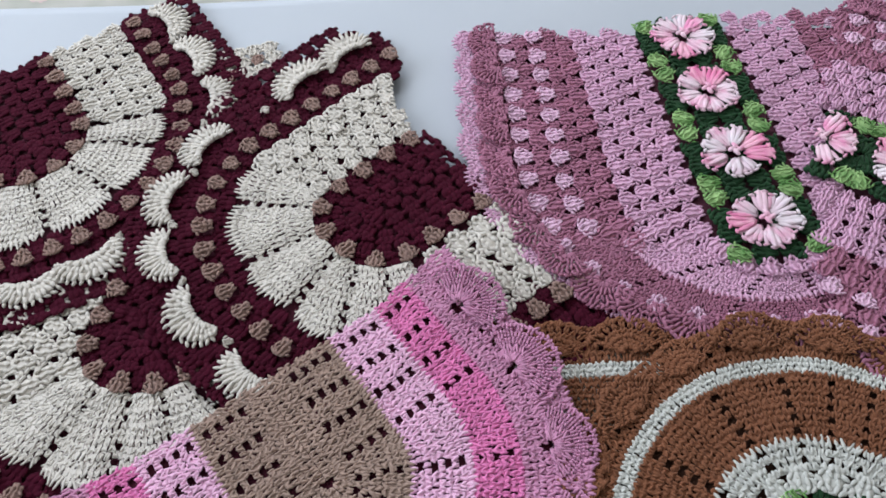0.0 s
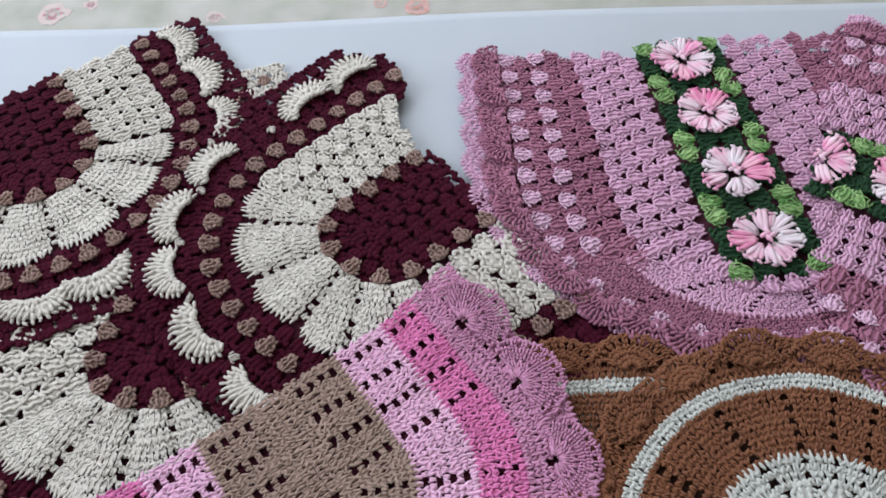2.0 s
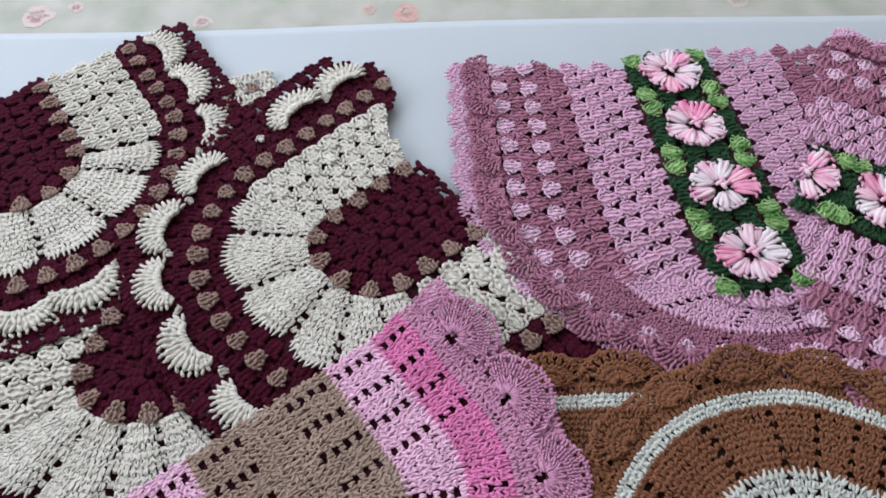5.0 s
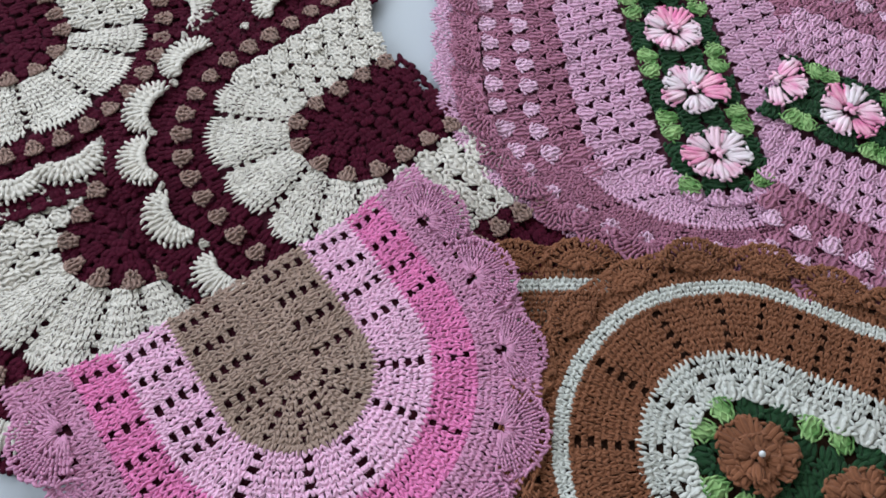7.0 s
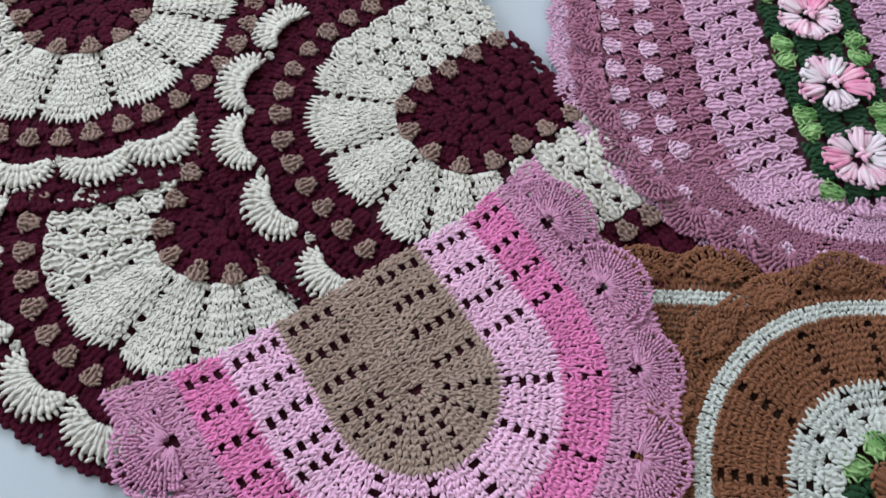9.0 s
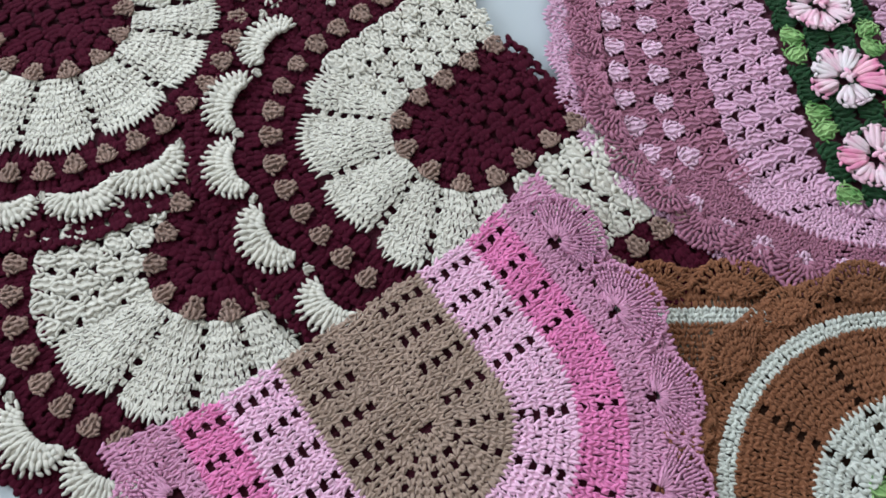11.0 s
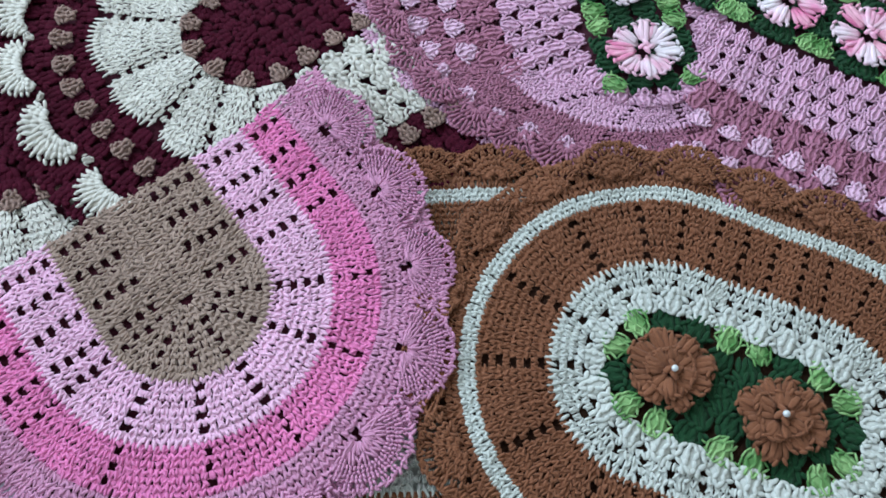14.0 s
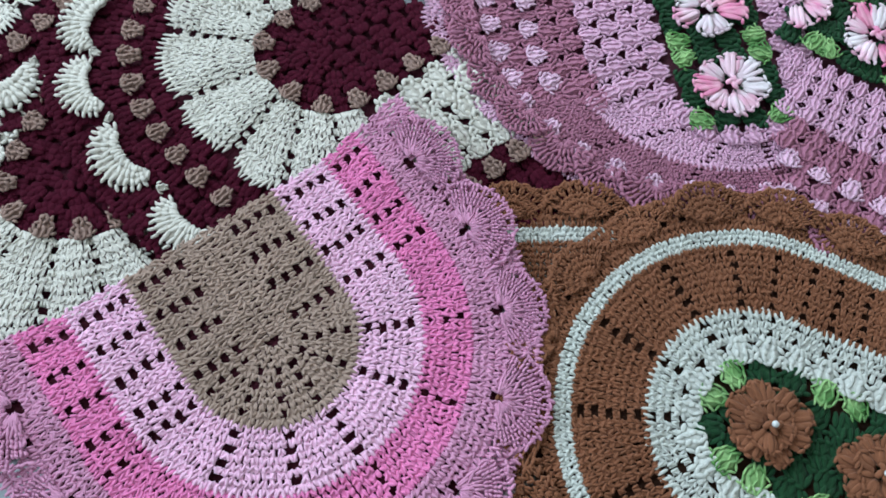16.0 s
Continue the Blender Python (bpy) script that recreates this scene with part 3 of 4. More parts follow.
def wine_rug(shape, grow, z, phase, label, fans, shells, above, peep=None, corner=()):
    root = thing("folded_rug", label, "rug", "burgundy and cream rugs")
    curve, fold = shape
    rug = Rug(root, curve, z, phase, above)
    under = curve(0.246, 0.010)
    if corner:
        stops = [under[-1], *fold(corner), under[0]]
        under = np.concatenate([under] + [np.linspace(p, q, 12) for p, q in zip(stops, stops[1:])])
    # Wine throughout, so the cream's pinholes take their darkness from this colour.
    rug.lining("under_layer", WINE_LINING_AND_SHADE, under, z - 0.0034, z - 0.006)
    edges = [u_at(a) for a in fans]
    # burgundy heart
    for i, r in enumerate((0.009, 0.038, 0.066)):
        rug.clusters("burgundy_stitch", WINE_GROUP, r, 0.0205, shift=0.5 if i % 2 else 0.25, wild=0.03, flat=0.62)
    rug.clusters("tan_stitch", TAN_GROUP, 0.083, 0.031, extra=0.0025, scale=1.12)
    rug.clusters("burgundy_stitch", WINE_GROUP, 0.083, 0.031, shift=0.0, scale=0.8, extra=-0.001, flat=0.62)
    # cream band: close fans round the end, open rows on the straight sides
    for lo, hi in zip(edges, edges[1:]):
        gap = 0.0052
        rug.dense("fan_panel", CREAM, 0.090, 0.160, lo + gap, hi - gap, (), label="cream fan-shaped panel of close stitches", teeth=0.0075, bulge=0.008, dome=0.0032, cell=0.0050, open_share=0.22, relief=0.0010)
        rug.dense("spoke", CREAM, 0.090, 0.157, hi - gap * 0.55, hi + gap * 0.55, (hi,), eye=0.0028)
    for lo, hi in ((0.0, edges[0]), (edges[-1], 1.0)):
        for i, r in enumerate((0.099, 0.115, 0.131, 0.147, 0.162)):
            at = (lo + hi) / 2
            apart = float(np.linalg.norm(run(curve(r + 0.008), [at])[0] - run(curve(r - 0.008), [at])[0])) / 0.0160
            k = min(1.35, max(0.95, apart))
            rug.clusters("cream_stitch", CREAM_GROUP, r, 0.0205 * k, lo, hi, shift=0.5 if i % 2 else 0.25, scale=k, flat=0.8)
    # burgundy band with tan groups, then the border
    rug.clusters("burgundy_stitch", WINE_GROUP, 0.173, 0.0195, extra=-0.001, flat=0.62)
    rug.clusters("tan_stitch", TAN_GROUP, 0.188, 0.0285, extra=0.0028, scale=1.12)
    rug.clusters("burgundy_stitch", WINE_GROUP, 0.188, 0.0285, shift=0.0, scale=0.9, extra=-0.001, flat=0.62)
    for i, r in enumerate((0.204, 0.220, 0.236, 0.250)):
        rug.clusters("burgundy_stitch", WINE_GROUP, r, 0.0195, shift=0.3 * (i % 2) + 0.2, extra=-0.0015, flat=0.62)
    rug.clusters("cream_shell", CRESCENT, 0.229, 0.082, scale=1.08, extra=0.0025, wild=0.05, shares=shells)
    between = [(a + c) / 2 for a, c in zip(shells, shells[1:])]
    rug.clusters("cream_picot", PICOT, 0.214, 0.02, extra=0.003, wild=0.5, shares=between)
    if corner:
        # the rolled edge of the fold
        for name, mat, p, q in (("burgundy_fold", BURGUNDY, (-0.073, -0.045), (-0.071, 0.078)),):
            p, q = fold((p, q))
            n = int(np.linalg.norm(q - p) / 0.0052)
            c = p + (q - p) * ((np.arange(n) + 0.5) / n)[:, None] + rng.normal(0, 0.0007, (n, 2))
            way = math.atan2(*(q - p)[::-1])
            v, f = strands(rug.lift(c, -0.0008), way + np.where(np.arange(n) % 2, 0.5, -0.35), 0.0068, 0.0034, 0.0036)
            link(name, mesh_of(name, v, f, mat), root)
    if peep:
        for row in range(3):
            for col in range(4):
                spot = np.array(peep) + np.array((0.017 * col - 0.008 * row, 0.006 * col + 0.016 * row))
                group, name = (TAN_GROUP, "tan_stitch") if (row + 2 * col) % 5 == 0 else (CREAM_GROUP, "cream_stitch")
                m = Matrix.LocRotScale((*spot, 0.0045), Euler((0, 0, 0.4 + rng.normal(0, 0.15))), (1, 1, 1))
                rug.spots.setdefault(name, []).append((m, group[(row + col) % 3], ""))
    if grow > 0.05:
        # the corner of the fold, filled to a square end
        for r in (0.167, 0.178):
            rug.clusters("burgundy_stitch", WINE_GROUP, r, 0.0195, 0.955, 1.0, extra=-0.002, flat=0.62)
    rug.finish()
    return rug


TOP_HEART = (-0.003, 0.004)
ON_TOP = u_curve(TOP_HEART, 309, 0.158, 0.098)
ON_BROWN = oval_curve((0.376, -0.040), (0.474, -0.078), 0.165)
ON_BROWN_WIDE = oval_curve((0.376, -0.040), (0.474, -0.078), 0.186)
ON_BROWN_LOW = oval_curve((0.10, -0.050), (0.27, -0.041), 0.165)
ON_PINK = u_curve((0.354, 0.400), -86, 0.238, 0.15)
SOUTH_RUG = wine_curve((-0.190, 0.165), 256, 0.09, 0.012, 0.03, (0.032, 0.072, 0.166, 0.187, 0.226, 0.252), (0.006, 0.062, 0.150, 0.172, 0.212, 0.25), (0.006, 0.045, 0.142, 0.162, 0.198, 0.238))
WEST_RUG = wine_curve((-0.393, 0.387), 307, 0.105, 0.022, 0.02, (0.022, 0.073, 0.158, 0.178, 0.218, 0.254), (0.003, 0.061, 0.148, 0.172, 0.212, 0.25), (0.003, 0.061, 0.148, 0.172, 0.212, 0.25))
NORTH_RUG = wine_curve((0.027, 0.307), 223, 0.070, 0.070, 0.03, (0.032, 0.083, 0.165, 0.193, 0.236, 0.262), (0.016, 0.067, 0.172, 0.192, 0.235, 0.26), (-0.010, 0.042, 0.130, 0.154, 0.200, 0.244), 0.85, 0.04)
ON_WINE = NORTH_RUG[0](0.236, 0.012)
ON_WINE_WEST = WEST_RUG[0](0.234, 0.012)
PICOT = [cluster_mesh("cream_picot", CREAM, wide=0.009, high=0.009, posts=2, thick=0.0019, seed=5)]
wine_rug(SOUTH_RUG, 0.012, 0.0040, 0.3, "folded burgundy crochet rug with cream fans and half-moon shells", (65, 40, 17, -10, -43), [u_at(a) for a in (72, 49, 26, 0, -21, -45, -70)],
         (ON_WINE, ON_WINE_WEST, ON_TOP))
wine_rug(WEST_RUG, 0.022, 0.0092, 1.7, "folded burgundy crochet rug with cream fans and tan stitch groups", (72, 51, 22, -8, -38, -65),
         [0.058, 0.172, u_at(72), u_at(47), u_at(20), u_at(1), u_at(-16), u_at(-36), u_at(-56)], (ON_WINE,))
wine_rug(NORTH_RUG, 0.070, 0.0128, 2.9, "folded burgundy crochet rug with cream fan panels and shell border", (82, 57, 32, 12, -10, -46, -71),
         [u_at(58), u_at(36), u_at(15), u_at(-2), u_at(-23), u_at(-46), u_at(-70), 0.86, 0.945], (ON_PINK, ON_TOP, ON_BROWN_LOW), (-0.177, 0.479),
         ((-0.132, -0.200), (-0.126, -0.168), (-0.075, -0.108), (-0.060, -0.05)))


# ---- crocheted flowers ----
def flower(parent, x, y, z, reach, petals, mats, name="flower", turn=0.0, layers=1, seed=0, label="", ruffle=0.0, only=None, plump=0.20, ribs=5, rib_wide=0.0024):
    root = link(name, None, parent, label)
    root.empty_display_size = 0.01
    root.location = (x, y, z)
    r = np.random.default_rng(seed)
    for layer in range(layers):
        far = reach * (1.0, 0.60)[layer]
        for i in range(petals):
            a = turn + 2 * math.pi * (i + 0.5 * layer) / petals + r.normal(0, 0.09)
            if only and math.cos(a - only) < 0.15:
                continue
            rows = []
            reach_here = far * r.uniform(0.84, 1.08)
            mid, half, wide = reach_here * 0.58, reach_here * 0.40, reach_here * plump
            rise = 0.0028 + 0.0030 * layer + 0.0012 * (i % 2)
            rows.append((math.cos(a) * mid, math.sin(a) * mid, rise + 0.0002, a, half * 0.95, wide * 0.9, 0.0008, 0.10))
            for k in np.linspace(-1.6, 1.6, ribs):
                q = wide * k / 2.0
                long = half * math.sqrt(1 - (k / 2.4) ** 2)
                w = a + q / mid
                rows.append((math.cos(w) * mid, math.sin(w) * mid, rise + 0.0010 - 0.0007 * abs(k) + r.normal(0, 0.0004), w + r.normal(0, 0.10),
                             long * r.uniform(0.78, 1.10), rib_wide, 0.0011, 0.10 + r.normal(0, 0.06)))
            for k in (-1.5, -0.5, 0.5, 1.5) if ruffle else ():
                w = a + k * 0.21
                q = reach_here * (0.95 - 0.06 * abs(k))
                rows.append((math.cos(w) * q, math.sin(w) * q, rise + 0.0008 + r.normal(0, ruffle), w + 1.57 + r.normal(0, 0.5), 0.0036, 0.0017, 0.0017, r.normal(0, 0.12)))
            rows = np.array(rows)
            v, f = strands(rows[:, :3], rows[:, 3], rows[:, 4], rows[:, 5], rows[:, 6], rows[:, 7])
            link("petal", mesh_of("petal", v, f, mats[r.integers(len(mats))]), root)
    rows = np.array([(0.004 * math.cos(k), 0.004 * math.sin(k), 0.004 + 0.003 * layers, k + 0.6) for k in (0, 1.57, 3.14, 4.71)])
    v, f = strands(rows[:, :3], rows[:, 3], 0.0052, 0.0028, 0.0022)
    link("flower_heart", mesh_of("flower_heart", v, f, mats[0]), root)
    return root


PETAL_MATS = [PETAL, yarn("white_petal_yarn", (0.74, 0.56, 0.65), 0.1, (0.77, 0.69, 0.74)), yarn("pale_petal_yarn", (0.77, 0.42, 0.56), 0.14, (0.78, 0.62, 0.70)), yarn("bright_petal_yarn", (0.72, 0.19, 0.38), 0.15, (0.80, 0.42, 0.54))]

# ---- pink rugs with a strip of flowers ----
ROSE_GROUP = family("pink_stitch", ROSE, wide=0.0262, high=0.0205, thick=0.0030)
DUSTY_GROUP = family("dusty_stitch", DUSTY, wide=0.0262, high=0.0202, thick=0.0030)
PALE_GROUP = family("pale_stitch", PALE, wide=0.0215, high=0.019, thick=0.0027)
DARK_LEAF = family("dark_leaf", DARK_GREEN, wide=0.026, high=0.022, thick=0.0046, plain=True)
LIGHT_LEAF = family("green_leaf", LEAF_GREEN, wide=0.024, high=0.023, posts=5, thick=0.0021)
DUSTY_FAN = [scallop_mesh("shell_fan", DUSTY, 0.029, 92, 12, 0.0019, i, 2) for i in range(2)]


def flower_strip(rug, spots, along, half, z, half_first=False):
    """Flowers in a line, each among dark and light green leaf groups."""
    a = radians(along)
    u, n = np.array([math.cos(a), math.sin(a)]), np.array([-math.sin(a), math.cos(a)])
    for i, spot in enumerate(spots):
        c = np.array(spot)
        for row in ((-1.5, -0.5, 0.5, 1.5) if i else (0.5, 1.5) if half_first else (-1.05, -0.5, 0.5, 1.5)):
            for col in (-1.5, -0.5, 0.5, 1.5):
                p = c + u * row * 0.0225 + n * col * half / 2
                leaf = abs(col) > 1 and abs(row) > 1
                name, group = ("green_leaf", LIGHT_LEAF) if leaf else ("dark_leaf", DARK_LEAF)
                spin = a + (0 if col > 0 else math.pi) + rng.normal(0, 0.35) + (0.5 * (1 if row * col > 0 else -1) if leaf else 0)
                m = Matrix.LocRotScale((p[0], p[1], z + (0.0015 if leaf else -0.0015)), Euler((0, 0, spin)), (0.98, 1.0, 0.8) if leaf else (1, 1, 1))
                rug.spots.setdefault(name, []).append((m, group[rng.integers(3)], ""))
        flower(rug.root, c[0], c[1], z + 0.002, 0.038, 8, PETAL_MATS, turn=0.3 * i, layers=1, seed=20 + i + int(100 * abs(spot[0])), label="variegated pink and white crocheted flower", only=a if half_first and i == 0 else None, ruffle=0.0006, plump=0.22, ribs=4, rib_wide=0.0030)


def pink_rug(root, curve, z, phase, far, dense_end, outline, above):
    rug = Rug(root, curve, z, phase, above)
    # Sheet far darker than the yarn, so its colour shades the gaps.
    rug.lining("under_layer", ROSE_GAP_SHADE, outline, z - 0.0034, z - 0.006)
    lo, hi = (u_at(60), u_at(-60)) if dense_end else (2, 2)
    rows = ((0.062, ROSE_GROUP, "pink_stitch"), (0.080, ROSE_GROUP, "pink_stitch"), (0.098, ROSE_GROUP, "pink_stitch"), (0.116, ROSE_GROUP, "pink_stitch"),
            (0.134, DUSTY_GROUP, "dusty_stitch"), (0.151, DUSTY_GROUP, "dusty_stitch"), (0.168, PALE_GROUP, "pale_stitch"), (0.168, DUSTY_GROUP, "dusty_stitch"),
            (0.184, DUSTY_GROUP, "dusty_stitch"), (0.201, PALE_GROUP, "pale_stitch"), (0.201, DUSTY_GROUP, "dusty_stitch"))
    for i, (r, group, name) in enumerate(rows):
        mixed = r in (0.168, 0.201)
        pale = name == "pale_stitch"
        for a, b in ((0.0, min(lo, 1.0)), (hi, 1.0)):
            if b > a:
                many = int(round((b - a) * (48 if dense_end else 42)))
                rug.clusters(name, group, r, 0.030 if mixed else 0.0240, a, b, shift=(0.5 if i % 2 else 0.0) if not mixed else (0.5 if pale else 0.0), count=0 if mixed else many, extra=0.0012 if pale else (-0.0008 if mixed else 0.0), scale=0.82 if mixed and not pale else 1.0, flat=0.72)
    if dense_end:
        spokes = [u_at(a) for a in (40, 14, -12, -38)]
        rug.clusters("pink_stitch", ROSE_GROUP, 0.062, 0.0225, lo, hi)
        rug.dense("pink_end_panel", ROSE, 0.074, 0.145, lo, hi, spokes, rows=11, label="close pink stitches round the rug's end", teeth=0.005)
        rug.dense("dusty_end_panel", DUSTY, 0.145, 0.215, lo, hi, spokes, rows=10, label="close dusty rose stitches round the rug's end")
        rug.clusters("pale_stitch", PALE_GROUP, 0.21, 0.034, lo, hi)
    rug.clusters("shell_fan", DUSTY_FAN, 0.213, 0.044, wild=0.08, extra=0.0032)
    fans = len(even(curve(0.213), 0.044)[0])

    def waved(r):
        """The rounds of the pale edging rise over each fan and dip between two."""
        c, d = curve(r), curve(r + 0.01)
        walked = np.r_[0, np.cumsum(np.linalg.norm(np.diff(curve(0.213), axis=0), axis=1))]
        return c + (d - c) * 0.9 * (np.abs(np.sin(math.pi * fans * walked / walked[-1])) - 0.5)[:, None]

    edging = Rug(root, waved, z - 0.001, phase, above)
    edging.dense("dusty_edge", DUSTY, 0.208, 0.238, label="dusty rose ground between the border fans")
    edging.dense("pale_edge", ROSE, 0.238, far + 0.002, label="paler pink scalloped edging", teeth=0.004)
    return rug


STRIP = ((0.337, 0.532), (0.354, 0.444), (0.368, 0.357), (0.384, 0.272))


def strip_curve(r):
    near = u_curve((0.384, 0.276), -80, 0.052, 0.288)
    far = u_curve((0.351, 0.400), -86, 0.257, 0.16, 0.165)
    return near + (far - near) * (r - 0.052) / 0.2


SECOND_AT, SECOND_WAY = (0.450, 0.377), -28
second_u = np.array([math.cos(radians(SECOND_WAY)), math.sin(radians(SECOND_WAY))])
second_end = np.array(SECOND_AT) + second_u * 0.24
ON_PINK_EAST = u_curve(second_end, SECOND_WAY, 0.235, 0.255, 0.155)
rug_root = thing("flowered_rug", "pink and dusty rose crochet rug with a strip of flowers", "rug", "pink flowered rugs")
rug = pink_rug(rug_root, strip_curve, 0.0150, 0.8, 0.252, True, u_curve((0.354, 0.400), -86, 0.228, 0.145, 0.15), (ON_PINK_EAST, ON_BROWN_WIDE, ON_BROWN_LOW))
flower_strip(rug, STRIP, -80, 0.05, 0.0170)
rug.finish()

rug_root = thing("flowered_rug", "folded pink crochet rug overlapping its twin", "rug", "pink flowered rugs")
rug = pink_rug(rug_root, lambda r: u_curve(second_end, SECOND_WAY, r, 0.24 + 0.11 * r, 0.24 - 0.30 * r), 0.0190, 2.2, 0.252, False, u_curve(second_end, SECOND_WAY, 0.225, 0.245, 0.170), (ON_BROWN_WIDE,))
flower_strip(rug, [tuple(np.array(SECOND_AT) + second_u * (0.006 + 0.082 * i)) for i in range(3)], SECOND_WAY, 0.05, 0.0210, True)
rug.finish()


# ---- two oval caramel rugs ----
def fan_slits(curve, r, shares, reach, rays, spread, rings):
    """The openings of the outer ring of each lace fan."""
    out = []
    n = rays + 5 * (rings - 1)
    q = reach * (0.13 + 0.87 * (rings - 0.78) / rings)
    p, turn = run(curve(r), np.array(shares))
    for (x, y), a in zip(p, turn):
        for i in range(0, n, 3):
            w = radians(-spread + 2 * spread * (i + 0.5 * ((rings - 1) % 2)) / (n - 0.5))
            k = q * (1.0 if abs(w) < 1.2 else 0.86)
            out.append((x + k * math.sin(w) * math.cos(a) - k * math.cos(w) * math.sin(a), y + k * math.sin(w) * math.sin(a) + k * math.cos(w) * math.cos(a), 0.0026))
    return out


BROWN_FAN = [scallop_mesh("scallop", BROWN, 0.036, 74, 21, 0.0017, i, 3, True) for i in range(2)]
WHITE_GROUP = family("white_stitch", WHITE, wide=0.0215, high=0.018, posts=4, thick=0.0030)


def oval_rug(root, one, two, z, phase, flowers, lining, above):
    rug = Rug(root, lambda r: oval_curve(one, two, r), z, phase, above)
    # Added backing: dark brown puts shade into the eyes; white stands for the sheet.
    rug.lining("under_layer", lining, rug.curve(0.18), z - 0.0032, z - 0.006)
    d = np.array(two) - np.array(one)
    way = math.degrees(math.atan2(d[1], d[0]))
    spokes = [0.15 + 0.35 * (90 - a) / 180 for a in (40, 12, -20, -48)] + [0.65 + 0.35 * (-90 - a) / 180 for a in (-132, -160, -190, -220)]
    straight = [k + q for k in (0.0, 0.5) for q in (0.010, 0.045, 0.080, 0.115, 0.145, 0.175)] + [0.98, 0.95, 0.47]
    if flowers:
        for r, step in ((0.004, 0.024), (0.024, 0.024), (0.043, 0.025)):
            c = rug.curve(r)
            s, _ = even(c, step)
            p, turn = run(c, s)
            for i in range(len(s)):
                leaf = (i % 3 != 0) and r > 0.03
                m = Matrix.LocRotScale((*p[i], z + (0.001 if leaf else -0.001)), Euler((0, 0, turn[i] + (math.pi if not leaf else 0) + rng.normal(0, 0.25))), (1.0, 1.0, 0.8))
                rug.spots.setdefault("green_leaf" if leaf else "dark_leaf", []).append((m, (LIGHT_LEAF if leaf else DARK_LEAF)[i % 3], ""))
        for i, (x, y) in enumerate(flowers):
            bloom = flower(root, x, y, z + 0.002, 0.037, 8, [BROWN], "flower", 0.2 + i, 2, 50 + i, "caramel brown layered crocheted flower with a pearl", 0.0006, plump=0.27, ribs=5, rib_wide=0.0031)
            bm = bmesh.new()
            bmesh.ops.create_icosphere(bm, subdivisions=3, radius=0.0027)
            bmesh.ops.translate(bm, verts=bm.verts, vec=(0, 0, 0.0138))
            for fc in bm.faces:
                fc.smooth = True
            me = bpy.data.meshes.new("pearl")
            bm.to_mesh(me)
            bm.free()
            me.materials.append(PEARL)
            link("pearl", me, bloom, "small white pearl bead")
    rug.clusters("white_stitch", WHITE_GROUP, 0.0590, 0.0235, extra=0.0005, scale=1.25, turn_by=math.pi, flat=0.55)
    rug.dense("white_band", WHITE, 0.066, 0.090, 0, 1, spokes + straight, label="off-white close stitches with small eyes", teeth=0.0055, eye=0.0040, small=straight)
    rug.dense("brown_band", BROWN, 0.090, 0.150, 0, 1, spokes + straight, label="caramel brown close stitches with lines of eyes", eye=0.0042 if flowers else 0.0036, small=straight)
    rug.dense("white_stripe", WHITE, 0.1485, 0.163, 0, 1, (), label="raised off-white stripe")
    rug.dense("brown_ground", BROWN, 0.162, 0.199, 0, 1, (), hole=fan_slits(rug.curve, 0.169, even(rug.curve(0.169), 0.060)[0], 0.036, 21, 74, 3), label="brown ground of the scalloped border")
    rug.clusters("scallop", BROWN_FAN, 0.169, 0.060, extra=0.0003, wild=0.05)
    rug.finish()
    return rug


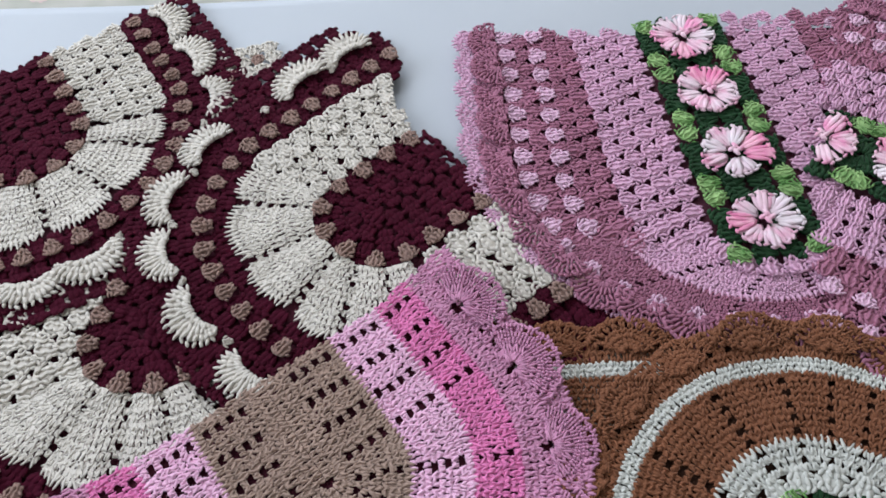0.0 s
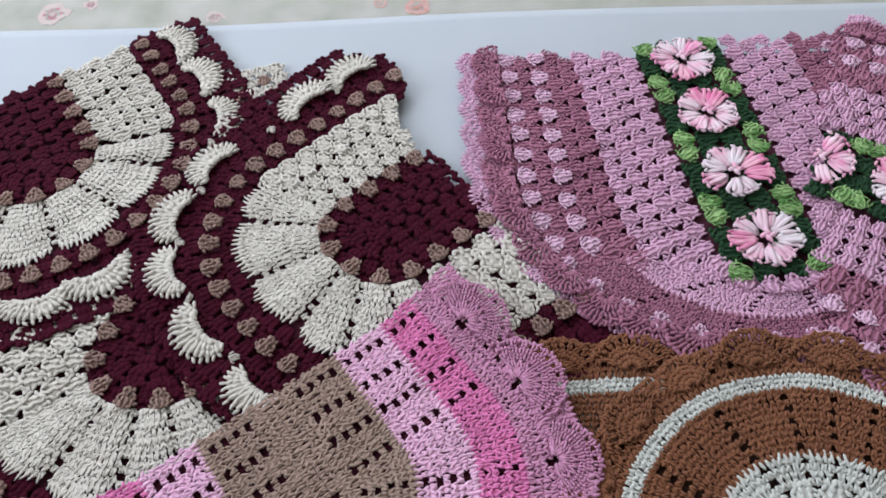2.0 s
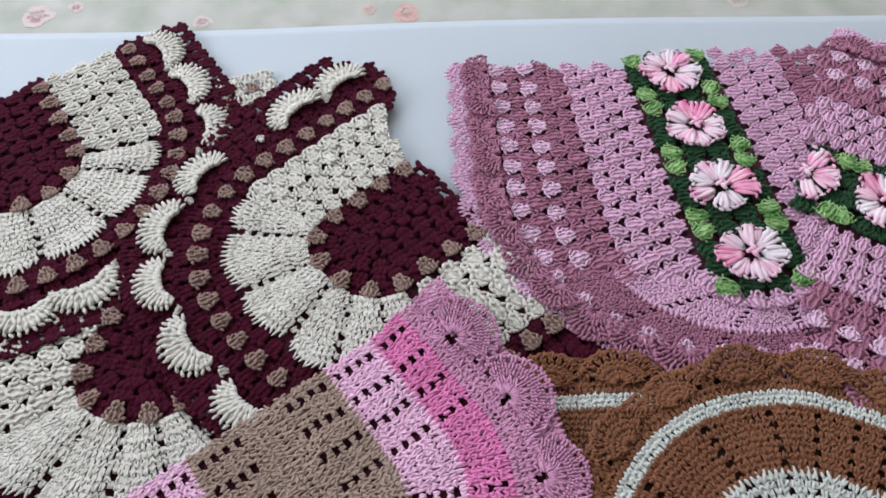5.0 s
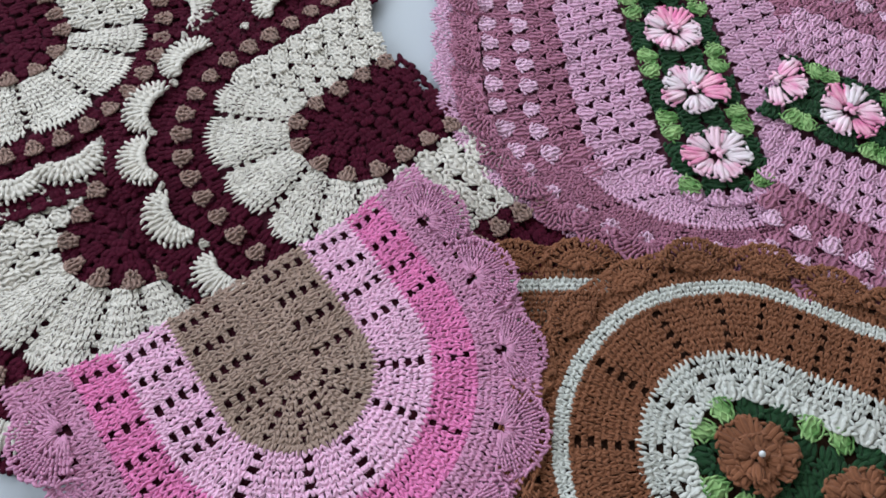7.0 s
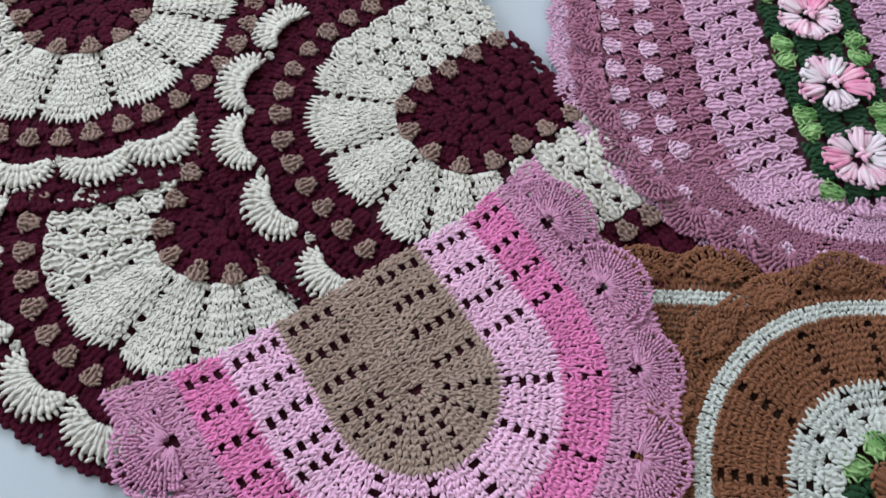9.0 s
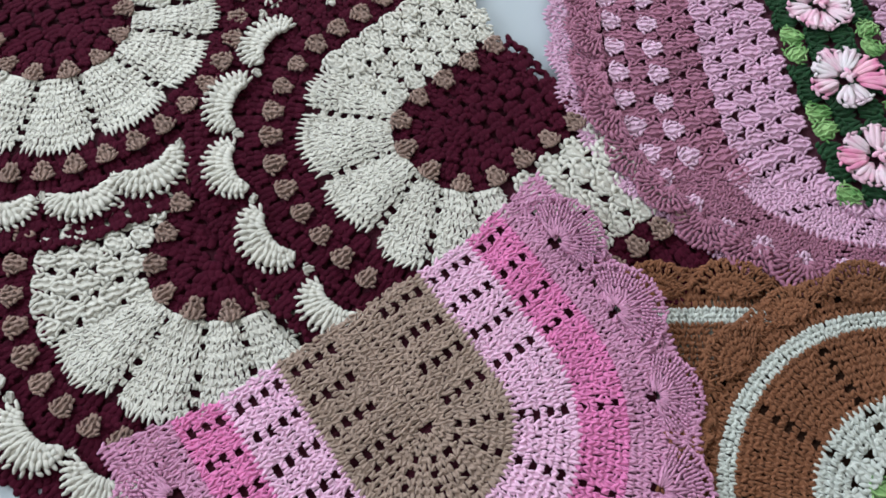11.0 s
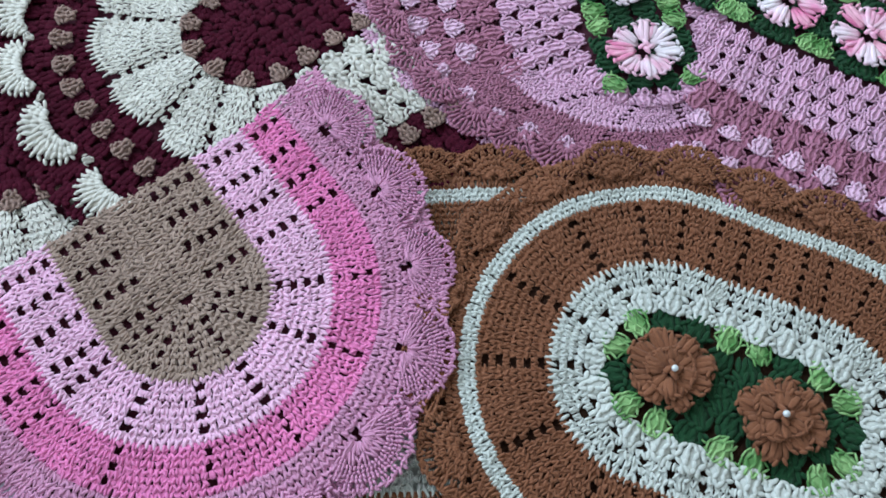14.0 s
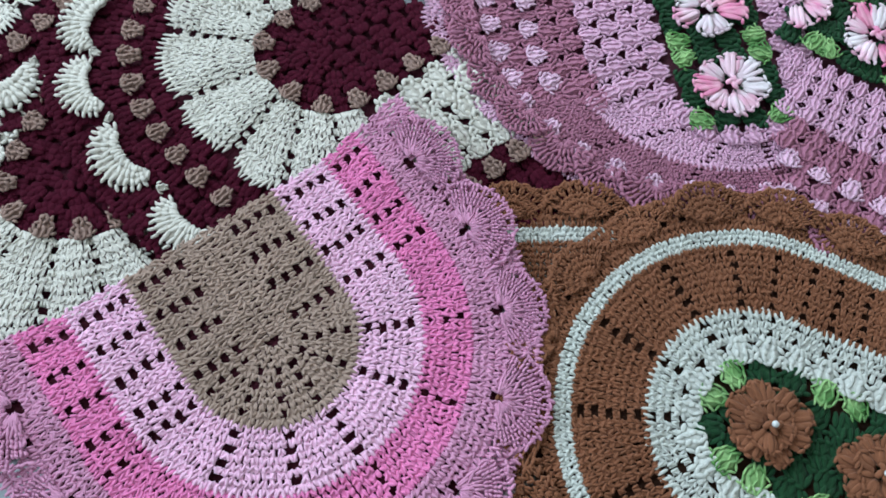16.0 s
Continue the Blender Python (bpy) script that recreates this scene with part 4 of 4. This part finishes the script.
rug_root = thing("oval_rug", "caramel brown oval crochet rug with an off-white stripe, partly covered", "rug", "caramel oval rugs")
oval_rug(rug_root, (0.10, -0.050), (0.27, -0.041), 0.0150, 1.1, (), WHITE, (ON_BROWN, ON_TOP))
rug_root = thing("oval_rug", "caramel brown oval crochet rug with two flowers and pearls", "rug", "caramel oval rugs")
oval_rug(rug_root, (0.376, -0.040), (0.474, -0.078), 0.0260, 0.5, ((0.378, -0.042), (0.459, -0.074)), BROWN_EYE_SHADE, (u_curve(TOP_HEART, 309, 0.198, 0.11),))

# ---- the folded pink and taupe rug on top ----
rug_root = thing("fan_rug", "folded taupe and pink crochet rug with a mauve lace border", "rug")
LACE = [scallop_mesh("lace_fan", MAUVE, 0.041, 84, 20, 0.0015, i, 4, True, 0.46) for i in range(3)]
HEART = TOP_HEART
fan_rug = Rug(rug_root, lambda r: u_curve(HEART, 309, r, 0.107 + 0.22 * max(0.0, r - 0.12)), 0.0300, 2.4)
# Wine sheet stands for the burgundy rugs below and for shade in the holes.
fan_rug.lining("under_layer", WINE_LINING_AND_SHADE, u_curve(HEART, 309, 0.180, 0.103), 0.0266, 0.0245)
spokes = [u_at(a) for a in (61.5, 35, 4, -22.5, -53, -83)]
side = [0.2 * (1 - k / 0.11) for k in (0.008, 0.037, 0.066, 0.095)] + [0.8 + 0.2 * k / 0.11 for k in (0.008, 0.037, 0.066, 0.095)]
fan_rug.dense("taupe_spine", TAUPE, 0.0002, 0.017, 0, 1, (), label="taupe close stitches raying from an eye", hole=[(*HEART, 0.0045)])
fan_rug.dense("taupe_rim", TAUPE, 0.017, 0.066, 0, 1, spokes + side, label="taupe close stitches with lines of eyes", eye=0.0043, teeth=0.005, small=spokes)
fan_rug.dense("light_pink_band", LIGHT_PINK, 0.066, 0.115, 0, 1, spokes + side, label="light pink band with lines of eyes", eye=0.0043, teeth=0.004)
fan_rug.dense("hot_pink_band", HOT_PINK, 0.115, 0.154, 0, 1, spokes + side, label="hot pink band", eye=0.0040, small=spokes)
fan_shares = [0.095, *[u_at(a) for a in (86, 62, 39, 15, -10, -35, -60, -84)], 0.905]
eyes = [(x, y, 0.0042) for x, y in run(fan_rug.curve(0.1765), fan_shares)[0]]
fan_rug.dense("mauve_band", MAUVE, 0.154, 0.205, 0, 1, (), label="mauve ground of the lace border", hole=eyes + fan_slits(fan_rug.curve, 0.176, fan_shares, 0.041, 20, 84, 4), teeth=0.004)
fan_rug.clusters("lace_fan", LACE, 0.176, 0.066, extra=0.0012, wild=0.05, label="mauve lace fan of the scalloped border",
                 shares=fan_shares)
fan_rug.finish()
